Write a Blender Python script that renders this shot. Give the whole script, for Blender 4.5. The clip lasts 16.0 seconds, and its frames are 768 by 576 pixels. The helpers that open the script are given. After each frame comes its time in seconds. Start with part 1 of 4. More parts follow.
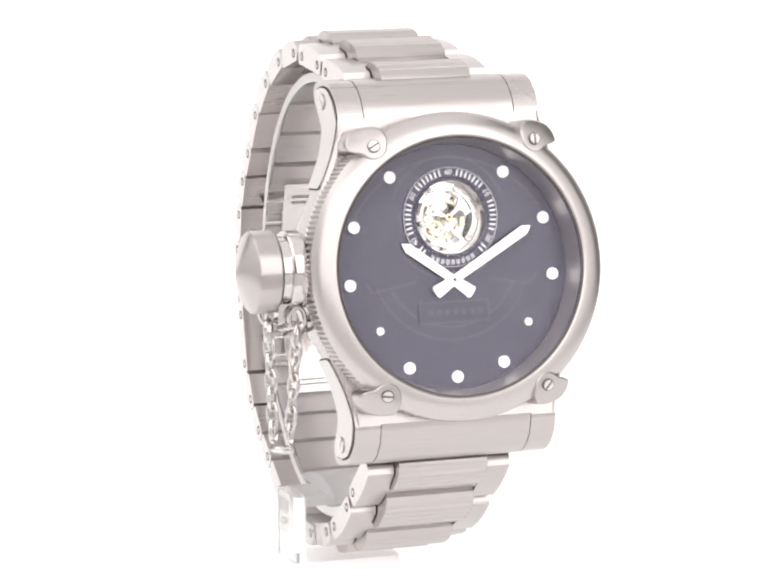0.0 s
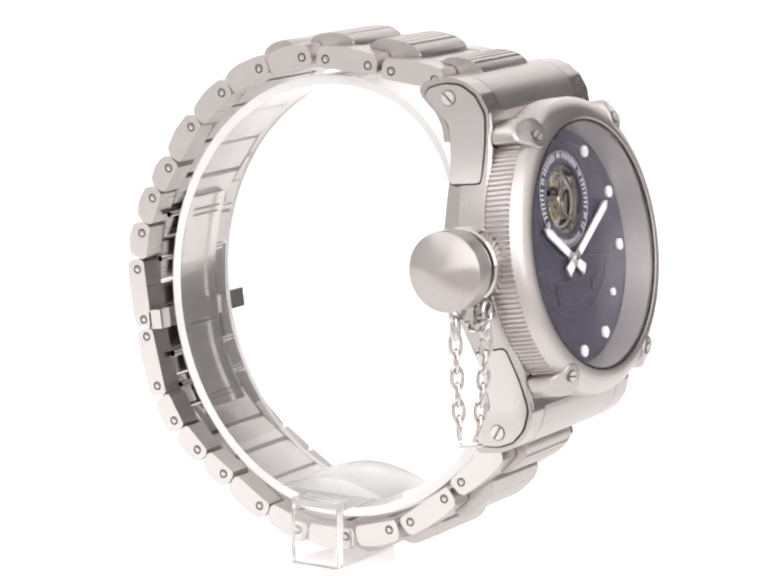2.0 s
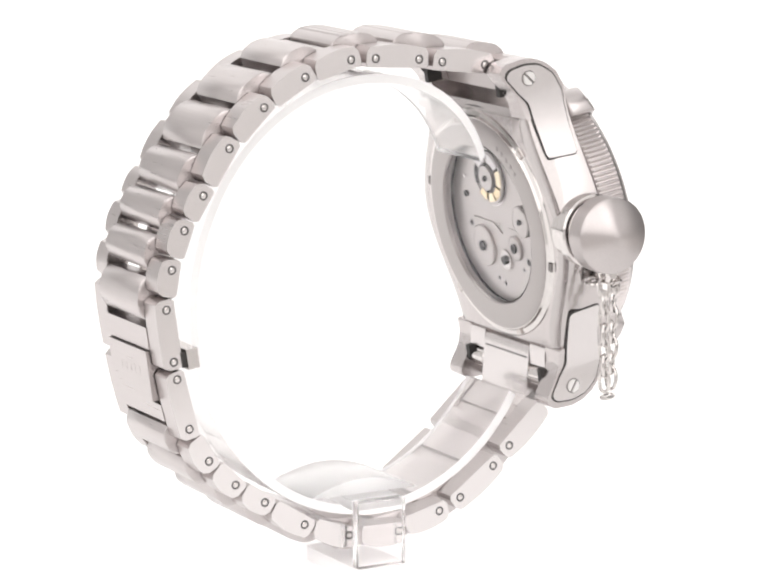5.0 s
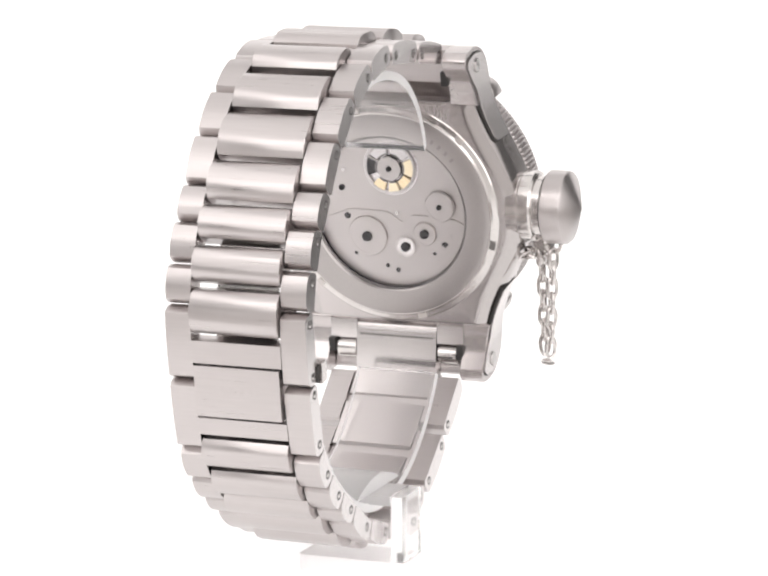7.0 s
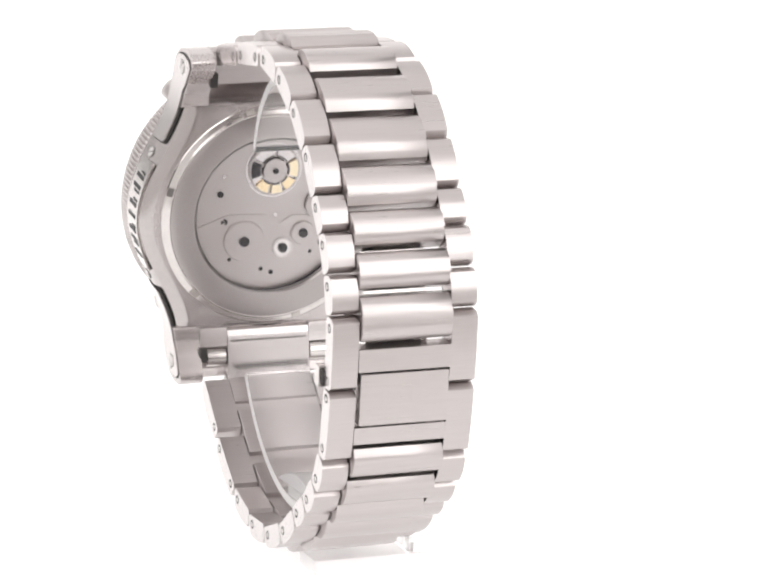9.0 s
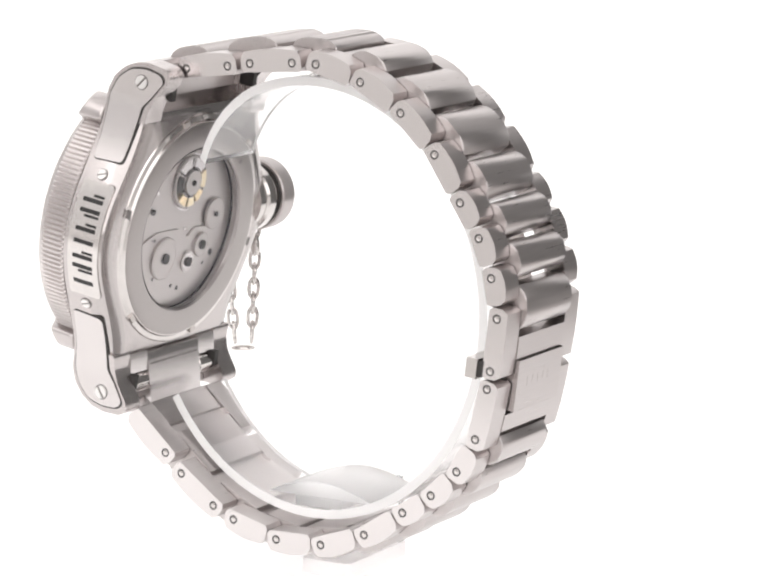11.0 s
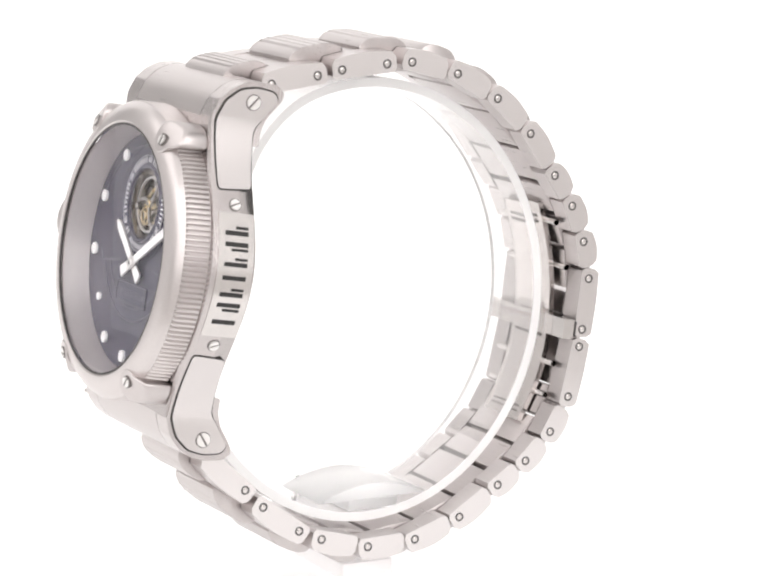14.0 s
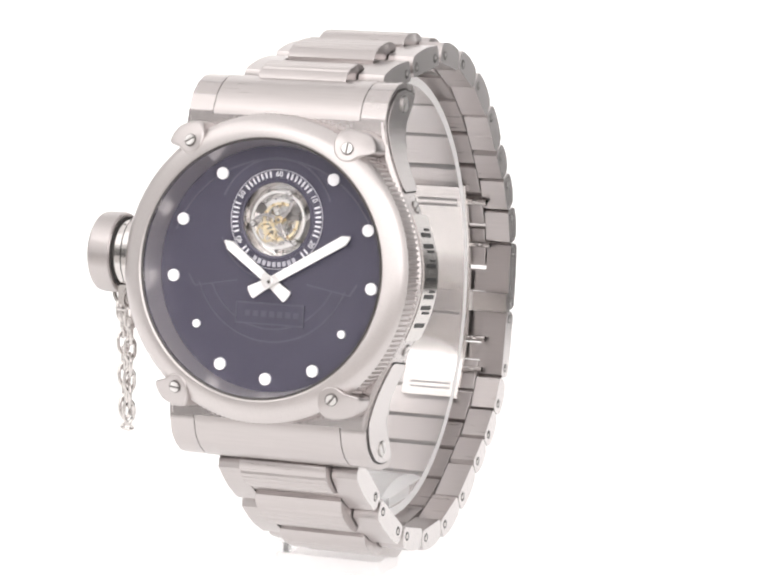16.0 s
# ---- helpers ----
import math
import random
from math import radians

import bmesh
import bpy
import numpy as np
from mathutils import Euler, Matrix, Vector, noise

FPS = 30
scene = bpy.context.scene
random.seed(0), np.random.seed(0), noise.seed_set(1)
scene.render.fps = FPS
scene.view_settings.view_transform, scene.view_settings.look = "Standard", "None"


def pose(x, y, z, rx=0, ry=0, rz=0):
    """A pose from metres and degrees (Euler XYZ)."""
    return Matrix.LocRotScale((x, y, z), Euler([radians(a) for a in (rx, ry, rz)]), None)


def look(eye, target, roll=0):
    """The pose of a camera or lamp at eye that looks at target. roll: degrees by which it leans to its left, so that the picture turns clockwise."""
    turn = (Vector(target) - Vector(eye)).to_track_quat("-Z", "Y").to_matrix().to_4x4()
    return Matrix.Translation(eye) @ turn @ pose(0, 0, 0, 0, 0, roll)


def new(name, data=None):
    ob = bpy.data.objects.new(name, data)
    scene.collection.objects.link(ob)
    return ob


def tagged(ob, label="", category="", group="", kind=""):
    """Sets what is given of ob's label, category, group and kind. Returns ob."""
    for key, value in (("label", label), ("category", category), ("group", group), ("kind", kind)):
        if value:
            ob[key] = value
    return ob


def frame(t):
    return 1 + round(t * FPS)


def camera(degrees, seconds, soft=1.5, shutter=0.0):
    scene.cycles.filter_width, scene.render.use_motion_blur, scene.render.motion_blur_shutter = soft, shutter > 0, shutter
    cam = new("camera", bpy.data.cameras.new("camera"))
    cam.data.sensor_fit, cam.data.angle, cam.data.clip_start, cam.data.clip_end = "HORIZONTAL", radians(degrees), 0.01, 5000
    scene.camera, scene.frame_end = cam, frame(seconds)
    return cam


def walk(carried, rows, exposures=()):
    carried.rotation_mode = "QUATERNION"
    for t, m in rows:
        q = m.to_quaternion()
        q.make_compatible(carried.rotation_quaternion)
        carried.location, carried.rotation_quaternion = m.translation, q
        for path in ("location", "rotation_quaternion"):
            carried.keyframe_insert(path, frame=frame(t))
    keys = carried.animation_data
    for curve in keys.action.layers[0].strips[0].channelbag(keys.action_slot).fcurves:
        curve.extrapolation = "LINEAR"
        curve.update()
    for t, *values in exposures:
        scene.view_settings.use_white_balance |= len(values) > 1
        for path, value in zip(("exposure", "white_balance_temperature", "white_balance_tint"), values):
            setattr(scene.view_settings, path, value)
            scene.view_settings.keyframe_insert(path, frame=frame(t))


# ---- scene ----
# All lengths below are millimetres until part() turns them into metres.
MM = 0.001
# the turntable's angle in degrees, time by time: an even turn with a slight unevenness
TURN0, TURN_RATE = 18.75, 19.9163
DRIFT = ((0.0, -0.35), (1.5, -0.48), (3.2, -0.68), (5.3, -0.15), (7.0, 0.42), (8.6, 0.80), (10.8, 0.30), (12.0, 0.22), (13.0, -0.35), (14.0, -0.80), (15.0, -0.48), (16.0, -0.12))
X0, FLOOR = 4.14, 91.0                    # the watch sits beside the turntable's axis and above the table

cam = camera(13.147, 16.0, soft=2.3)
EYE = Vector((0.0, -0.60077, 0.16243))
YAW, PITCH, ROLL = radians(0.6239), radians(-10.3502), -0.038
AIM = EYE + Vector((math.sin(YAW) * math.cos(PITCH), math.cos(YAW) * math.cos(PITCH), math.sin(PITCH)))
walk(cam, [(0.0, look(EYE, AIM, ROLL)), (16.0, look(EYE, AIM, ROLL))])

# ---------------------------------------------------------------- light
world = bpy.data.worlds.new("studio")
scene.world = world
world.use_nodes = True
wbg = world.node_tree.nodes["Background"]
wbg.inputs[0].default_value = (1.0, 0.97, 0.95, 1)
wbg.inputs[1].default_value = 0.18
scene.view_settings.exposure = 0.0


def softbox(name, eye, target, size, watts, colour=(1, 0.97, 0.955)):
    lamp = bpy.data.lights.new(name, "AREA")
    lamp.shape, lamp.size, lamp.size_y, lamp.energy, lamp.color = "RECTANGLE", size[0], size[1], watts, colour
    ob = new(name, lamp)
    ob.matrix_world = look(eye, target)
    return ob


softbox("softbox_left", (-0.9, 0.05, 0.55), (0, 0.05, 0.15), (1.6, 1.25), 4.5)
softbox("softbox_right", (0.85, -0.42, 0.50), (0, -0.02, 0.25), (1.1, 1.1), 3.3)
softbox("softbox_top", (-0.25, -0.10, 1.0), (-0.1, -0.08, 0.05), (1.5, 1.9), 8.6)
softbox("softbox_front", (0.08, -1.25, 0.78), (0.0, 0, 0.3), (2.9, 1.45), 23.5)


# ---------------------------------------------------------------- materials
def material(name):
    m = bpy.data.materials.new(name)
    m.use_nodes = True
    return m, m.node_tree.nodes, m.node_tree.links, m.node_tree.nodes["Principled BSDF"]


def steel(name, colour, rough, grain=0.0, stretch=(1, 1, 1), scale=900.0, bump=0.0):
    """Steel with fine brushed grain; stretch gives the brushing's direction."""
    m, n, l, b = material(name)
    b.inputs["Metallic"].default_value = 1.0
    co = n.new("ShaderNodeTexCoord")
    mp = n.new("ShaderNodeMapping")
    mp.inputs["Scale"].default_value = stretch
    l.new(co.outputs["Object"], mp.inputs["Vector"])
    fine = n.new("ShaderNodeTexNoise")
    fine.inputs["Scale"].default_value, fine.inputs["Detail"].default_value = scale, 3.0
    l.new(mp.outputs["Vector"], fine.inputs["Vector"])
    big = n.new("ShaderNodeTexNoise")
    big.inputs["Scale"].default_value, big.inputs["Detail"].default_value = 70.0, 2.0
    l.new(co.outputs["Object"], big.inputs["Vector"])
    mix = n.new("ShaderNodeMath")
    mix.operation = "MULTIPLY_ADD"
    l.new(fine.outputs["Fac"], mix.inputs[0])
    mix.inputs[1].default_value = grain
    mix.inputs[2].default_value = rough - grain * 0.5
    add = n.new("ShaderNodeMath")
    add.operation = "MULTIPLY_ADD"
    l.new(big.outputs["Fac"], add.inputs[0])
    add.inputs[1].default_value = 0.08
    l.new(mix.outputs[0], add.inputs[2])
    l.new(add.outputs[0], b.inputs["Roughness"])
    ramp = n.new("ShaderNodeMix")
    ramp.data_type = "RGBA"
    l.new(fine.outputs["Fac"], ramp.inputs["Factor"])
    ramp.inputs["A"].default_value = (*[c * 0.93 for c in colour], 1)
    ramp.inputs["B"].default_value = (*[min(1, c * 1.06) for c in colour], 1)
    l.new(ramp.outputs["Result"], b.inputs["Base Color"])
    if bump:
        bp = n.new("ShaderNodeBump")
        bp.inputs["Strength"].default_value, bp.inputs["Distance"].default_value = bump, 0.00005
        l.new(fine.outputs["Fac"], bp.inputs["Height"])
        l.new(bp.outputs["Normal"], b.inputs["Normal"])
    return m


def plain(name, colour, rough=0.5, metal=0.0, vary=0.15, scale=400.0):
    m, n, l, b = material(name)
    b.inputs["Roughness"].default_value, b.inputs["Metallic"].default_value = rough, metal
    co = n.new("ShaderNodeTexCoord")
    no = n.new("ShaderNodeTexNoise")
    no.inputs["Scale"].default_value, no.inputs["Detail"].default_value = scale, 4.0
    l.new(co.outputs["Object"], no.inputs["Vector"])
    mx = n.new("ShaderNodeMix")
    mx.data_type = "RGBA"
    l.new(no.outputs["Fac"], mx.inputs["Factor"])
    mx.inputs["A"].default_value = (*[c * (1 - vary) for c in colour], 1)
    mx.inputs["B"].default_value = (*[min(1, c * (1 + vary)) for c in colour], 1)
    l.new(mx.outputs["Result"], b.inputs["Base Color"])
    return m


def clear(name, ior, rough, tint=(1, 1, 1)):
    m, n, l, b = material(name)
    b.inputs["Base Color"].default_value = (*tint, 1)
    b.inputs["Transmission Weight"].default_value = 1.0
    b.inputs["IOR"].default_value, b.inputs["Roughness"].default_value = ior, rough
    return m


STEEL = (0.555, 0.518, 0.512)
brushed_x = steel("steel brushed across", STEEL, 0.27, 0.16, (0.05, 1, 1), 2500, 0.25)
brushed_round = steel("steel satin", STEEL, 0.26, 0.08, (0.25, 1, 1), 5000, 0.05)
brushed_side = steel("steel brushed flank", STEEL, 0.22, 0.06, (1, 1, 0.04), 4000, 0.04)
polished = steel("steel polished", (0.66, 0.63, 0.615), 0.11, 0.04, (1, 1, 1), 600)
half_polished = steel("steel half polished", (0.50, 0.47, 0.463), 0.13, 0.05, (1, 1, 1), 900)
satin = steel("steel fine satin", (0.65, 0.617, 0.612), 0.19, 0.05, (1, 1, 0.1), 4000)
inner_steel = steel("steel link backs", (0.56, 0.52, 0.50), 0.30, 0.10, (0.08, 1, 1), 2000, 0.1)
bright_satin = steel("steel bright satin", (0.82, 0.80, 0.79), 0.33, 0.08, (1, 1, 0.1), 4000)
mirror_steel = steel("steel mirror", (0.90, 0.88, 0.865), 0.16, 0.04, (1, 1, 1), 900)
window_light = steel("pale steel for window light", (0.88, 0.85, 0.845), 0.55, 0.08, (1, 1, 1), 5000)
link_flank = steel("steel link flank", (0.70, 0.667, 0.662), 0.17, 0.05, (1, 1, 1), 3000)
pin_seat_steel = steel("dark pin seat", (0.12, 0.112, 0.11), 0.4, 0.05)
# dark small parts; also colours in the shade of slots, notches and grooves
slot_steel = steel("dark steel and slot shade", (0.24, 0.225, 0.22), 0.4, 0.05)
ring_steel = steel("steel satin ring", (0.70, 0.67, 0.67), 0.40, 0.08, (1, 1, 1), 3000)


def turned(name, colour, rough, along_groove):
    """Steel turned on a lathe: its grooves run round the axis and draw the gloss out into spokes."""
    m = steel(name, colour, rough, 0.08, (1, 1, 1), 3000, 0.04)
    n, l = m.node_tree.nodes, m.node_tree.links
    tangent = n.new("ShaderNodeTangent")
    tangent.direction_type, tangent.axis = "RADIAL", "Z"
    bsdf = n["Principled BSDF"]
    bsdf.inputs["Anisotropic"].default_value = along_groove
    bsdf.inputs["Anisotropic Rotation"].default_value = 0.25
    l.new(tangent.outputs["Tangent"], bsdf.inputs["Tangent"])
    return m


cap_steel = turned("steel turned cap", STEEL, 0.30, 0.85)
bezel_steel = turned("steel turned bezel", (0.61, 0.572, 0.565), 0.29, 0.2)
back_turned = turned("steel turned back", (0.42, 0.392, 0.385), 0.30, 0.5)
gold = steel("gilt brass", (0.84, 0.69, 0.46), 0.2, 0.06)
pale_gold = steel("pale gilt", (0.92, 0.80, 0.58), 0.28, 0.06)
plate_steel = steel("movement plate", (0.54, 0.505, 0.487), 0.33, 0.12, (1, 0.2, 1), 4000, 0.05)
engrave = steel("worn engraving", (0.34, 0.318, 0.312), 0.38, 0.05)
dark_gap = plain("dark seam", (0.03, 0.027, 0.026), 0.6)
ink = plain("black filled engraving", (0.012, 0.011, 0.011), 0.45)
dial_blue = plain("blue-black dial lacquer", (0.064, 0.060, 0.085), 0.24, 0.0, 0.07, 900)
dial_relief = plain("dial relief lacquer", (0.070, 0.066, 0.092), 0.30, 0.0, 0.1, 900)
lume = plain("white luminous paint", (0.86, 0.85, 0.86), 0.5, 0.0, 0.05)
floor_grey = plain("dull grey floor", (0.12, 0.115, 0.11), 0.7, 0.0, 0.15, 8)
tick_white = plain("pale dial print", (0.72, 0.71, 0.74), 0.5)
tick_grey = plain("grey dial print", (0.42, 0.41, 0.45), 0.5)
table_white = plain("matt pale reflector", (0.6, 0.585, 0.575), 0.55, 0.0, 0.03, 12)


acrylic = clear("clear acrylic", 1.42, 0.03, (0.995, 0.985, 0.985))
frosted = clear("frosted acrylic", 1.35, 0.5, (0.99, 0.985, 0.985))
# frosted cut edge; its white also stands in for light piped along it
cut_edge = plain("cut acrylic edge", (0.97, 0.965, 0.965), 0.4, 0.0, 0.02)
cut_edge.node_tree.nodes["Principled BSDF"].inputs["Transmission Weight"].default_value = 0.3
foot_edge = plain("milky acrylic", (0.95, 0.925, 0.925), 0.3, 0.0, 0.03)
foot_edge.node_tree.nodes["Principled BSDF"].inputs["Transmission Weight"].default_value = 0.45
crystal_glass = clear("watch crystal", 1.2, 0.0, (0.98, 0.98, 0.99))
front_glass = clear("coated watch crystal", 1.12, 0.0, (0.985, 0.985, 0.99))
crystal_glass.node_tree.nodes["Principled BSDF"].inputs["Specular Tint"].default_value = (0.90, 0.86, 1.0, 1)      # bluish anti-glare coat
dial_blue.node_tree.nodes["Principled BSDF"].inputs["Specular IOR Level"].default_value = 0.55
dial_blue.node_tree.nodes["Principled BSDF"].inputs["Specular Tint"].default_value = (0.92, 0.89, 1.0, 1)
acrylic.node_tree.nodes["Principled BSDF"].inputs["Transmission Weight"].default_value = 0.95

# no lamp is known behind it: an added glow keeps the backdrop white
sweep_mat, n_, l_, b_ = material("glowing white sweep")
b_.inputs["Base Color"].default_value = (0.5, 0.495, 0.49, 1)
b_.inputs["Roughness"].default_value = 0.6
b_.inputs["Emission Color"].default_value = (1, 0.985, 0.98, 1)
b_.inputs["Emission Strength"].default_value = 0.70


# ---------------------------------------------------------------- mesh helpers
TILT = radians(9.91)                       # the head leans back on the stand
EU = Vector((0, math.sin(TILT), math.cos(TILT)))
EN = Vector((0, -math.cos(TILT), math.sin(TILT)))
HEAD = Vector((0, -45.03, -29.32)) + 2.2 * EU
CASE = Matrix(((1, 0, 0, 0), (0, EU.y, EN.y, HEAD.y), (0, EU.z, EN.z, HEAD.z), (0, 0, 0, 1)))   # (u, v, n) to the watch
PLACE = Matrix.Translation((X0, 0, FLOOR))


def part(name, bm, mat, parent, label="", frame_=None, sharp=32):
    """Links a bmesh as one mesh object under a thing or a part."""
    if frame_ is not None:
        bmesh.ops.transform(bm, matrix=frame_, verts=bm.verts)
    bmesh.ops.transform(bm, matrix=Matrix.Scale(MM, 4) @ PLACE, verts=bm.verts)
    bmesh.ops.recalc_face_normals(bm, faces=bm.faces)
    lim = radians(sharp)
    for f in bm.faces:
        f.smooth = True
    for e in bm.edges:
        e.smooth = len(e.link_faces) == 2 and e.calc_face_angle(0) < lim
    me = bpy.data.meshes.new(name)
    bm.to_mesh(me)
    bm.free()
    for m in (mat if isinstance(mat, (list, tuple)) else [mat]):
        me.materials.append(m)
    ob = new(name, me)
    ob.parent = parent
    ob.matrix_parent_inverse = parent.matrix_basis.inverted()
    if label:
        tagged(ob, label)
    return ob


def turned_part(name, bm, mat, parent, label, frame_, sharp=32):
    """Like part(), but the mesh keeps the axis on which it was turned as its own z."""
    ob = part(name, bm, mat, parent, label, None, sharp)
    home = Matrix.Translation(MM * PLACE.translation)
    ob.data.transform(home.inverted())
    axes = (PLACE @ frame_).copy()
    axes.translation *= MM
    ob.matrix_local = axes
    return ob


def bevel(bm, width, segments=2, angle=30):
    edges = [e for e in bm.edges if len(e.link_faces) == 2 and e.calc_face_angle(0) > radians(angle)]
    bmesh.ops.bevel(bm, geom=edges, offset=width, segments=segments, profile=0.5, affect="EDGES", clamp_overlap=True)
    return bm


def prism(points, lo, hi, axis="n", bm=None):
    """A closed outline drawn out from lo to hi. axis 'n': outline in (u, v); axis 'x': outline in the two other coordinates."""
    bm = bm or bmesh.new()
    put = (lambda p, h: (p[0], p[1], h)) if axis == "n" else (lambda p, h: (h, p[0], p[1]))
    a = [bm.verts.new(put(p, lo)) for p in points]
    b = [bm.verts.new(put(p, hi)) for p in points]
    k = len(points)
    bm.faces.new(a[::-1])
    bm.faces.new(b)
    for i in range(k):
        bm.faces.new((a[i], a[(i + 1) % k], b[(i + 1) % k], b[i]))
    return bm


def lathe(profile, segments=64, closed=True, bm=None, at=(0, 0)):
    """Turns an outline of (radius, height) round the n axis."""
    bm = bm or bmesh.new()
    rings = []
    for r, h in profile:
        if r < 1e-6:
            rings.append([bm.verts.new((at[0], at[1], h))])
        else:
            rings.append([bm.verts.new((at[0] + r * math.cos(2 * math.pi * i / segments), at[1] + r * math.sin(2 * math.pi * i / segments), h))
                          for i in range(segments)])
    pairs = list(zip(rings, rings[1:])) + ([(rings[-1], rings[0])] if closed else [])
    for p, q in pairs:
        for i in range(segments):
            j = (i + 1) % segments
            if len(p) == 1 and len(q) == 1:
                continue
            if len(p) == 1:
                bm.faces.new((p[0], q[j], q[i]))
            elif len(q) == 1:
                bm.faces.new((p[i], p[j], q[0]))
            else:
                bm.faces.new((p[i], p[j], q[j], q[i]))
    return bm


def disc(r, lo, hi, at=(0, 0), segments=32, round_=0.0):
    if round_:
        return lathe([(0, lo), (r, lo), (r, hi - round_), (r - round_, hi), (0, hi)], segments, False, at=at)
    return lathe([(0, lo), (r, lo), (r, hi), (0, hi)], segments, False, at=at)


def slotted_screw(name, r, height, parent, frame_, label="small slotted steel screw", slot=0.5, turn=0.6):
    """A screw head on the n axis of frame_ with a cut slot."""
    bm = bmesh.new()
    k = 24
    for side in (1, -1):
        pts = []
        a0 = math.asin(slot * 0.5 / r)
        for i in range(k // 2 + 1):
            a = a0 + (math.pi - 2 * a0) * i / (k // 2)
            pts.append((r * math.cos(a), side * r * math.sin(a)))
        prism(pts, -0.3, height, "n", bm)
    heads = set(bm.faces)
    prism([(r * 0.97 * math.cos(2 * math.pi * i / k), r * 0.97 * math.sin(2 * math.pi * i / k)) for i in range(k)], -0.3, height * 0.25, "n", bm)
    lathe([(r, -0.3), (r + 0.2, -0.3), (r + 0.2, height * 0.12), (r, height * 0.12)], k, True, bm)
    # slot floor and seat ring go dark, in place of shade in the recess
    for f in bm.faces:
        f.material_index = int(f not in heads)
    return part(name, bm, [bright_satin, slot_steel], parent, label, frame_ @ Matrix.Rotation(turn, 4, "Z"))


def tube_loop(points, r, sides=6, closed=True):
    """A wire of radius r along points."""
    bm = bmesh.new()
    k = len(points)
    rings = []
    for i, p in enumerate(points):
        p = Vector(p)
        t = (Vector(points[(i + 1) % k]) - Vector(points[i - 1])) if closed or 0 < i < k - 1 else \
            (Vector(points[min(i + 1, k - 1)]) - Vector(points[max(i - 1, 0)]))
        t.normalize()
        a = t.orthogonal().normalized() if not rings else (ref - t * ref.dot(t)).normalized()
        ref = a
        b = t.cross(a)
        rings.append([bm.verts.new(p + r * (math.cos(2 * math.pi * j / sides) * a + math.sin(2 * math.pi * j / sides) * b)) for j in range(sides)])
    for i in range(k if closed else k - 1):
        p, q = rings[i], rings[(i + 1) % k]
        if closed and i == k - 1:
            off = min(range(sides), key=lambda s: sum((p[j].co - q[(j + s) % sides].co).length for j in range(sides)))
            q = [q[(j + off) % sides] for j in range(sides)]
        for j in range(sides):
            bm.faces.new((p[j], p[(j + 1) % sides], q[(j + 1) % sides], q[j]))
    return bm


def gear(r, lo, hi, at, teeth, depth=0.35, spokes=0, hub=0.25, rim=0.78):
    """A toothed wheel; with spokes it is cut open between rim and hub."""
    bm = bmesh.new()
    out = []
    for i in range(teeth * 4):
        a = 2 * math.pi * i / (teeth * 4)
        rr = r if i % 4 in (0, 1) else r - depth
        out.append((at[0] + rr * math.cos(a), at[1] + rr * math.sin(a)))
    if not spokes:
        return prism(out, lo, hi, "n", bm)
    k = len(out)
    inn = [(at[0] + r * rim * math.cos(2 * math.pi * i / k), at[1] + r * rim * math.sin(2 * math.pi * i / k)) for i in range(k)]
    rows = [[bm.verts.new((*p, h)) for p in ring] for ring, h in ((out, lo), (out, hi), (inn, hi), (inn, lo))]
    for a, b in zip(rows, rows[1:] + rows[:1]):
        for i in range(k):
            bm.faces.new((a[i], a[(i + 1) % k], b[(i + 1) % k], b[i]))
    lathe([(0, lo), (r * hub, lo), (r * hub, hi), (0, hi)], 20, False, bm, at)
    for s in range(spokes):
        a = 2 * math.pi * s / spokes + 0.4
        c, d = Vector((math.cos(a), math.sin(a))), Vector((-math.sin(a), math.cos(a)))
        w = r * 0.07
        q = [Vector(at) + c * r * hub * 0.8 - d * w, Vector(at) + c * r * rim * 1.03 - d * w, Vector(at) + c * r * rim * 1.03 + d * w, Vector(at) + c * r * hub * 0.8 + d * w]
        prism([tuple(p) for p in q], lo + 0.02, hi - 0.02, "n", bm)
    return bm


# ---------------------------------------------------------------- the setting: a white sweep
def sweep():
    bm = bmesh.new()
    profile = [(-0.12, 0.0), (-0.08, 0.0), (0.25, 0.0)]
    for i in range(1, 13):
        a = math.pi / 2 * i / 12
        profile.append((0.25 + 0.3 * math.sin(a), 0.3 - 0.3 * math.cos(a)))
    profile.append((0.55, 0.75))
    # edges set by which sides of the steel should mirror the glow
    left = lambda y: -0.48
    right = lambda y: 0.17 + 0.35 * min(1.0, max(0.0, (y - 0.25) / 0.25))
    top = [(bm.verts.new((left(y), y, z)), bm.verts.new((right(y), y, z))) for y, z in profile]
    low = [(bm.verts.new((left(y), y + 0.006 * (z > 0.01), z - 0.006)), bm.verts.new((right(y), y + 0.006 * (z > 0.01), z - 0.006))) for y, z in profile]
    for rows in (top, low):
        for a, b in zip(rows, rows[1:]):
            bm.faces.new((a[0], a[1], b[1], b[0]))
    for s in (0, 1):
        for i in range(len(top) - 1):
            bm.faces.new((top[i][s], top[i + 1][s], low[i + 1][s], low[i][s]))
    for i in (0, -1):
        bm.faces.new((top[i][0], top[i][1], low[i][1], low[i][0]))
    bmesh.ops.recalc_face_normals(bm, faces=bm.faces)
    me = bpy.data.meshes.new("backdrop")
    for f in bm.faces:
        f.smooth = True
    bm.to_mesh(me)
    bm.free()
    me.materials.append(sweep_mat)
    return tagged(new("backdrop", me), "seamless white sweep with an added even glow, under the watch stand", "backdrop", kind="structure")


sweep()


